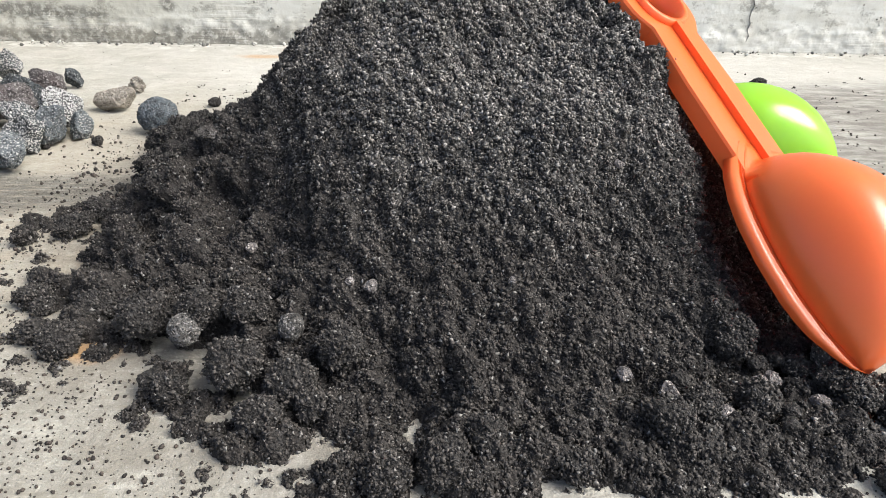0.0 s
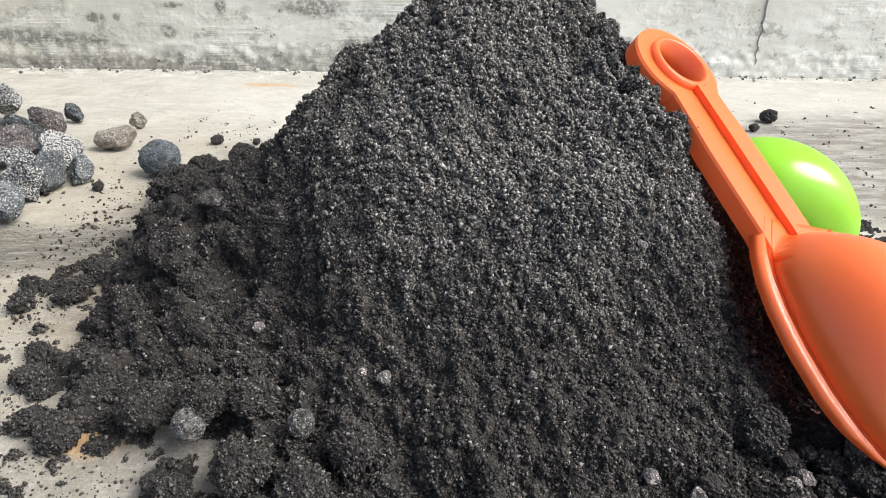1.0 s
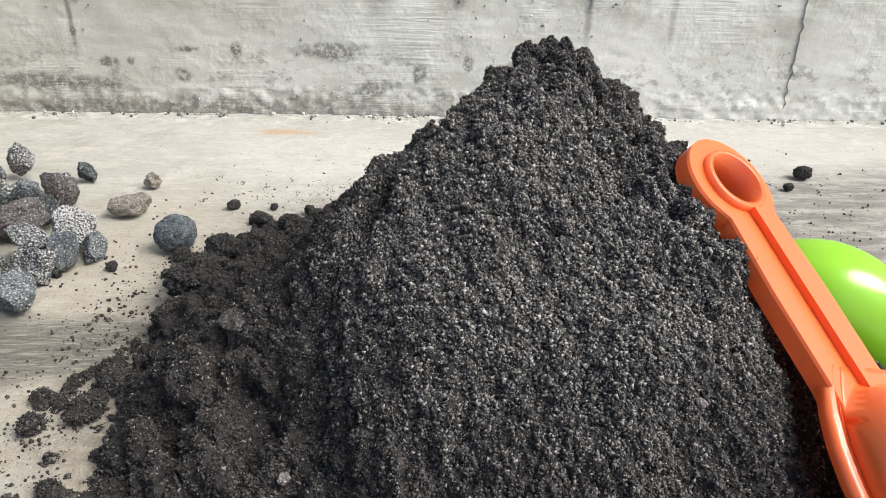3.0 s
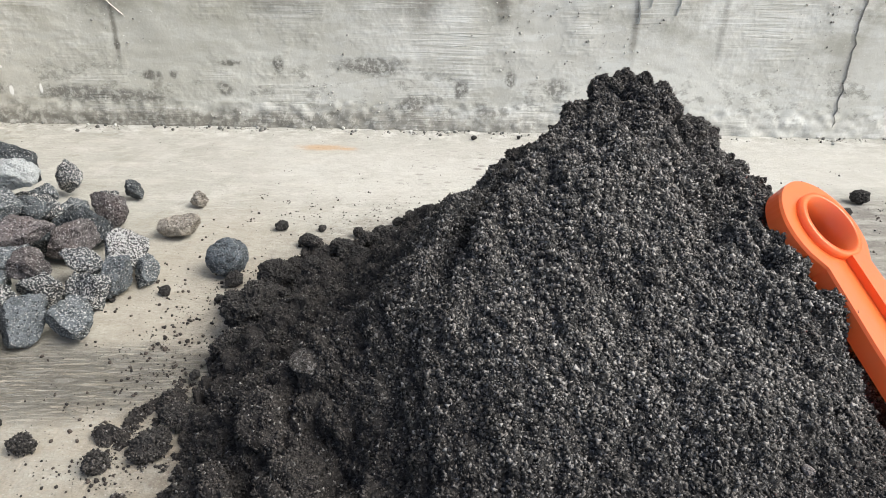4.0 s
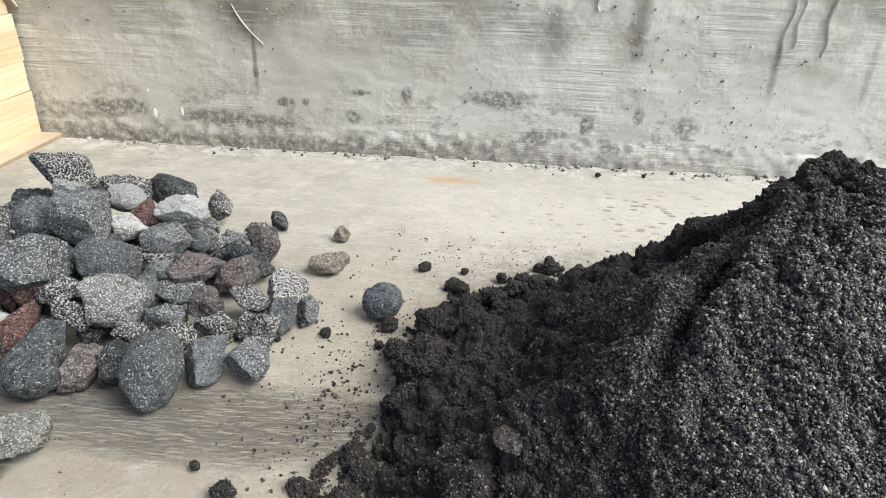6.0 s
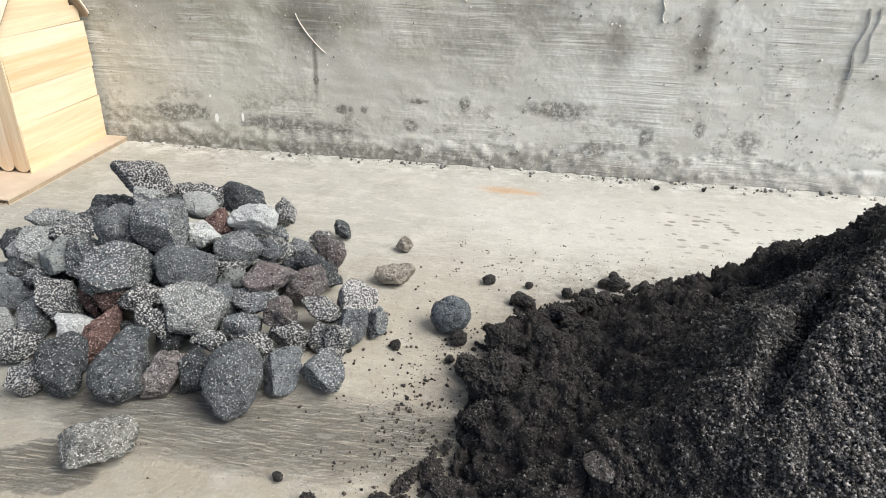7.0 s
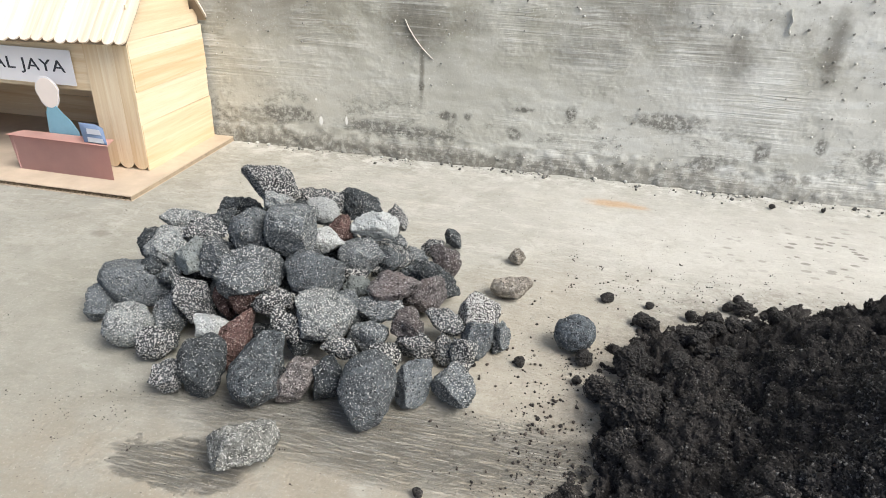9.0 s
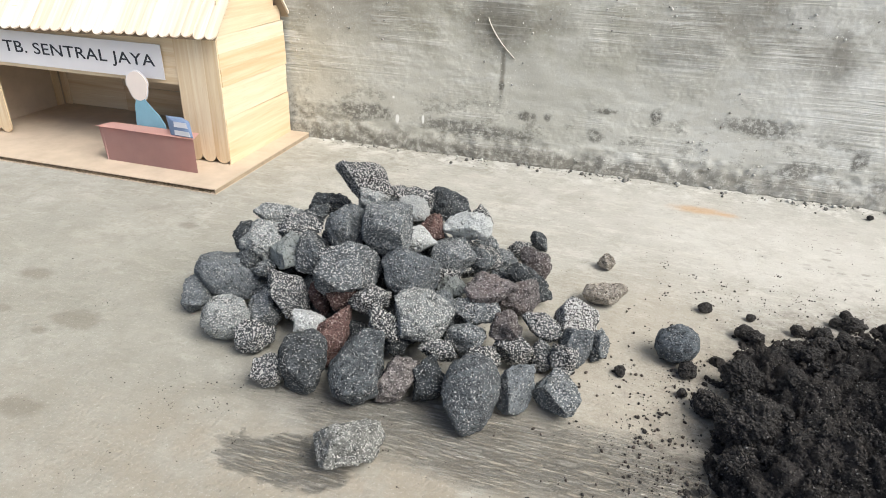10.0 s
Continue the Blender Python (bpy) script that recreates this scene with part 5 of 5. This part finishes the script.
def build_counter():
    root = empty("paper_counter", "pink folded paper counter standing inside the toy house", "toy counter")
    x0, x1, y0, y1, z0, z1 = -0.543, -0.4225, 1.1170, 1.1340, 0.0060, 0.0450
    bm = bmesh.new()
    v = [bm.verts.new(p) for p in ((x0, y0 + 0.002, z0), (x1, y0, z0), (x1 + 0.001, y0 - 0.001, z1), (x0 - 0.003, y0 + 0.001, z1))]
    bm.faces.new(v)
    bmesh.ops.solidify(bm, geom=bm.faces[:], thickness=0.0005)
    part("front", bm, PINK, root)
    bm = bmesh.new()
    v = [bm.verts.new(p) for p in ((x0 - 0.006, y0 - 0.001, z1 + 0.0006), (x1 + 0.003, y0 - 0.003, z1 + 0.0006), (x1 - 0.004, y1, z1 + 0.0012), (x0 + 0.003, y1, z1 + 0.0012))]
    bm.faces.new(v)
    bmesh.ops.solidify(bm, geom=bm.faces[:], thickness=0.0006)
    part("top", bm, PINK_TOP, root)
    for x in (x0 + 0.001, x1 - 0.024):
        bm = bmesh.new()
        box(bm, (x, y0 + 0.001, z0), (x + 0.0006, y1, z1))
        part("side", bm, PINK, root)
    return root


build_counter()


def build_cutout():
    """A flat paper figure: round top, narrow neck, broad lower half; one plain mesh."""
    bm = bmesh.new()
    cx, z0, y = -0.4985, 0.0060, 1.1370

    def flat(points, y_front, mat):
        vs = [bm.verts.new((px, y_front, pz)) for px, pz in points]
        f = bm.faces.new(vs)
        g = bmesh.ops.extrude_face_region(bm, geom=[f])
        moved = [e for e in g["geom"] if isinstance(e, bmesh.types.BMVert)]
        bmesh.ops.translate(bm, verts=moved, vec=(0, 0.0005, 0))
        for fc in bm.faces:
            if fc.material_index == 0 and all(vv in vs or vv in moved for vv in fc.verts):
                fc.material_index = mat
    head = [(cx - 0.001 + 0.0138 * math.cos(radians(a)) * (1.0 if math.sin(radians(a)) > 0 else 0.88), 0.0900 + 0.0160 * math.sin(radians(a))) for a in range(0, 360, 12)]
    back = [(px * 1.0 + (px - cx) * 0.10, pz + (pz - 0.0912) * 0.10) for px, pz in head]
    flat(back, y + 0.0001, 3)
    flat(head, y - 0.0006, 2)
    flat([(cx - 0.012, z0), (cx + 0.030, z0), (cx + 0.027, 0.050), (cx + 0.021, 0.060), (cx + 0.010, 0.071), (cx + 0.005, 0.077), (cx - 0.005, 0.0770), (cx - 0.009, 0.068), (cx - 0.011, 0.050)], y - 0.0003, 1)
    ob = part("paper_cutout", bm, [BLUE_PAPER, BLUE_PAPER, SKIN, PAPER], None, "flat paper cut-out with cream top and blue lower half")
    return tagged(ob, category="paper cutout")


build_cutout()


def build_register():
    root = empty("paper_register", "small slate blue and white paper till on the counter", "toy till")
    bm = bmesh.new()
    vs = [bm.verts.new(p) for p in ((-0.4500, 1.1175, 0.0464), (-0.4210, 1.1160, 0.0464), (-0.4300, 1.1250, 0.0610), (-0.4400, 1.1260, 0.0645), (-0.4600, 1.1260, 0.0645))]
    bm.faces.new(vs)
    bmesh.ops.solidify(bm, geom=bm.faces[:], thickness=0.0006)
    part("face", bm, NAVY_PAPER, root)
    for za, zb in ((0.0475, 0.0520), (0.0550, 0.0600)):
        bm = bmesh.new()
        t0, t1 = (za - 0.0464) / 0.0181, (zb - 0.0464) / 0.0181
        vs = [bm.verts.new(p) for p in ((-0.4440 - 0.006 * t0, 1.1160 + 0.0088 * t0, za), (-0.4230 - 0.012 * t0, 1.1148 + 0.0092 * t0, za), (-0.4230 - 0.012 * t1, 1.1148 + 0.0092 * t1, zb), (-0.4440 - 0.006 * t1, 1.1160 + 0.0088 * t1, zb))]
        bm.faces.new(vs)
        bmesh.ops.solidify(bm, geom=bm.faces[:], thickness=0.0003)
        part("panel", bm, PAPER, root, "white paper panel")
    return root


build_register()


# ---- loose crumbs on the floor ----
def build_crumbs():
    r = np.random.default_rng(21)
    pts, sizes = [], []

    def patch(cx, cy, sx, sy, n, s0, s1):
        x, y = r.normal(cx, sx, n), r.normal(cy, sy, n)
        hub = r.integers(0, n, n)
        near = r.random(n) < 0.45
        x, y = np.where(near, x[hub // 6 * 6 % n] + r.normal(0, 0.003, n), x), np.where(near, y[hub // 6 * 6 % n] + r.normal(0, 0.003, n), y)
        s = s0 * 0.75 + (s1 - s0) * 0.55 * r.random(n) ** 3
        ok = (heap_form(x, y) < 0.004) & (y < WALL_Y - 0.016) & ~((x < -0.38) & (y > 1.09))
        pts.append(np.stack([x[ok], y[ok], s[ok] * 0.5], -1))
        sizes.append(s[ok])

    for spec in ((0.10, 0.66, 0.03, 0.035, 900, 0.0004, 0.0016), (0.14, 0.61, 0.035, 0.025, 700, 0.0004, 0.0018), (0.07, 0.73, 0.02, 0.05, 500, 0.0004, 0.0016), (0.22, 0.585, 0.05, 0.015, 500, 0.0004, 0.002),
                 (0.36, 0.58, 0.07, 0.015, 900, 0.0004, 0.0022), (0.065, 0.89, 0.022, 0.05, 420, 0.0004, 0.0026), (0.075, 0.80, 0.018, 0.05, 420, 0.0004, 0.0024), (0.19, 1.05, 0.06, 0.018, 260, 0.0004, 0.0018),
                 (0.10, 1.00, 0.03, 0.05, 70, 0.0004, 0.0014), (0.30, 1.10, 0.12, 0.04, 120, 0.0004, 0.0014), (0.66, 1.07, 0.10, 0.05, 200, 0.0005, 0.0026), (0.58, 0.95, 0.05, 0.08, 350, 0.0005, 0.0022),
                 (-0.21, 0.80, 0.025, 0.03, 130, 0.0003, 0.0010), (-0.05, 1.0, 0.3, 0.2, 220, 0.0003, 0.0010), (0.0, 0.80, 0.12, 0.03, 90, 0.0004, 0.0015)):
        patch(*spec)
    ob = strew("soil_crumbs", np.concatenate(pts), np.concatenate(sizes), CRUMBS, r)
    return tagged(ob, "scattered crumbs of dark soil on the floor", "soil crumbs", kind="stuff")


build_crumbs()


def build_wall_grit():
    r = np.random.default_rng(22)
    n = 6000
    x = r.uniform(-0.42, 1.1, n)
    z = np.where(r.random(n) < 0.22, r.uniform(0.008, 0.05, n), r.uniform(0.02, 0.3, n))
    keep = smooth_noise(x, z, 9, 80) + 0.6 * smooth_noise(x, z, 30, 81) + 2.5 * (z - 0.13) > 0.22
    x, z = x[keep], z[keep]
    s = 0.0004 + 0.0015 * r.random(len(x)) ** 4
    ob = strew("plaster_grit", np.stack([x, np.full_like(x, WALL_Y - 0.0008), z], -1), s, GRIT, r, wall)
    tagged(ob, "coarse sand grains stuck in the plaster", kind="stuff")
    n = 560
    x = r.uniform(-0.36, 1.0, n)
    x = np.where(r.random(n) < 0.6, x[np.arange(n) // 25 * 25] + r.normal(0, 0.02, n), x)
    y = WALL_Y - 0.006 - np.abs(r.normal(0, 0.010, n))
    s = 0.0006 + 0.0026 * r.random(n) ** 4
    ob = strew("mortar_crumbs", np.stack([x, y, s * 0.5], -1), s, MORTAR, r)
    return tagged(ob, "pale mortar crumbs along the foot of the wall", "mortar crumbs", kind="stuff")


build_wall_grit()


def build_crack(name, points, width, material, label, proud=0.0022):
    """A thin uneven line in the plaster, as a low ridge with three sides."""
    bm = bmesh.new()
    rr = random.Random(len(points))
    prev = None
    for x, z in points:
        w = width * rr.uniform(0.5, 1.2)
        ring = [bm.verts.new((x - w / 2, WALL_Y + 0.001, z)), bm.verts.new((x, WALL_Y - proud, z)), bm.verts.new((x + w / 2, WALL_Y + 0.001, z))]
        if prev:
            for a, b in ((0, 1), (1, 2), (2, 0)):
                bm.faces.new((prev[a], prev[b], ring[b], ring[a]))
        else:
            bm.faces.new(ring)
        prev = ring
    bm.faces.new(reversed(prev))
    return part(name, bm, material, wall, label)


rr = random.Random(8)
build_crack("crack", [(0.722 - 0.010 * t + rr.uniform(-0.0022, 0.0022), 0.012 + 0.30 * t) for t in np.linspace(0, 1, 40)], 0.0017, CRACK, "thin grey wandering crack")
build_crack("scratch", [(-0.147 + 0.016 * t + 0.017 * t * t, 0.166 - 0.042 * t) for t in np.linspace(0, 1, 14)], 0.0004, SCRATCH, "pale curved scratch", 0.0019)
for x0, x1, z0, z1, wave in ((0.462, 0.459, 0.200, 0.128, 0.0022), (0.472, 0.471, 0.200, 0.146, 0.0016), (0.502, 0.504, 0.200, 0.138, 0.0018), (0.256, 0.259, 0.200, 0.176, 0.0012)):
    build_crack("drip", [(x0 + (x1 - x0) * t + wave * math.sin(9 * t + 40 * x0), z0 + (z1 - z0) * t) for t in np.linspace(0, 1, 26)], 0.0022, DRIP, "pale run of dried cement", 0.0024)
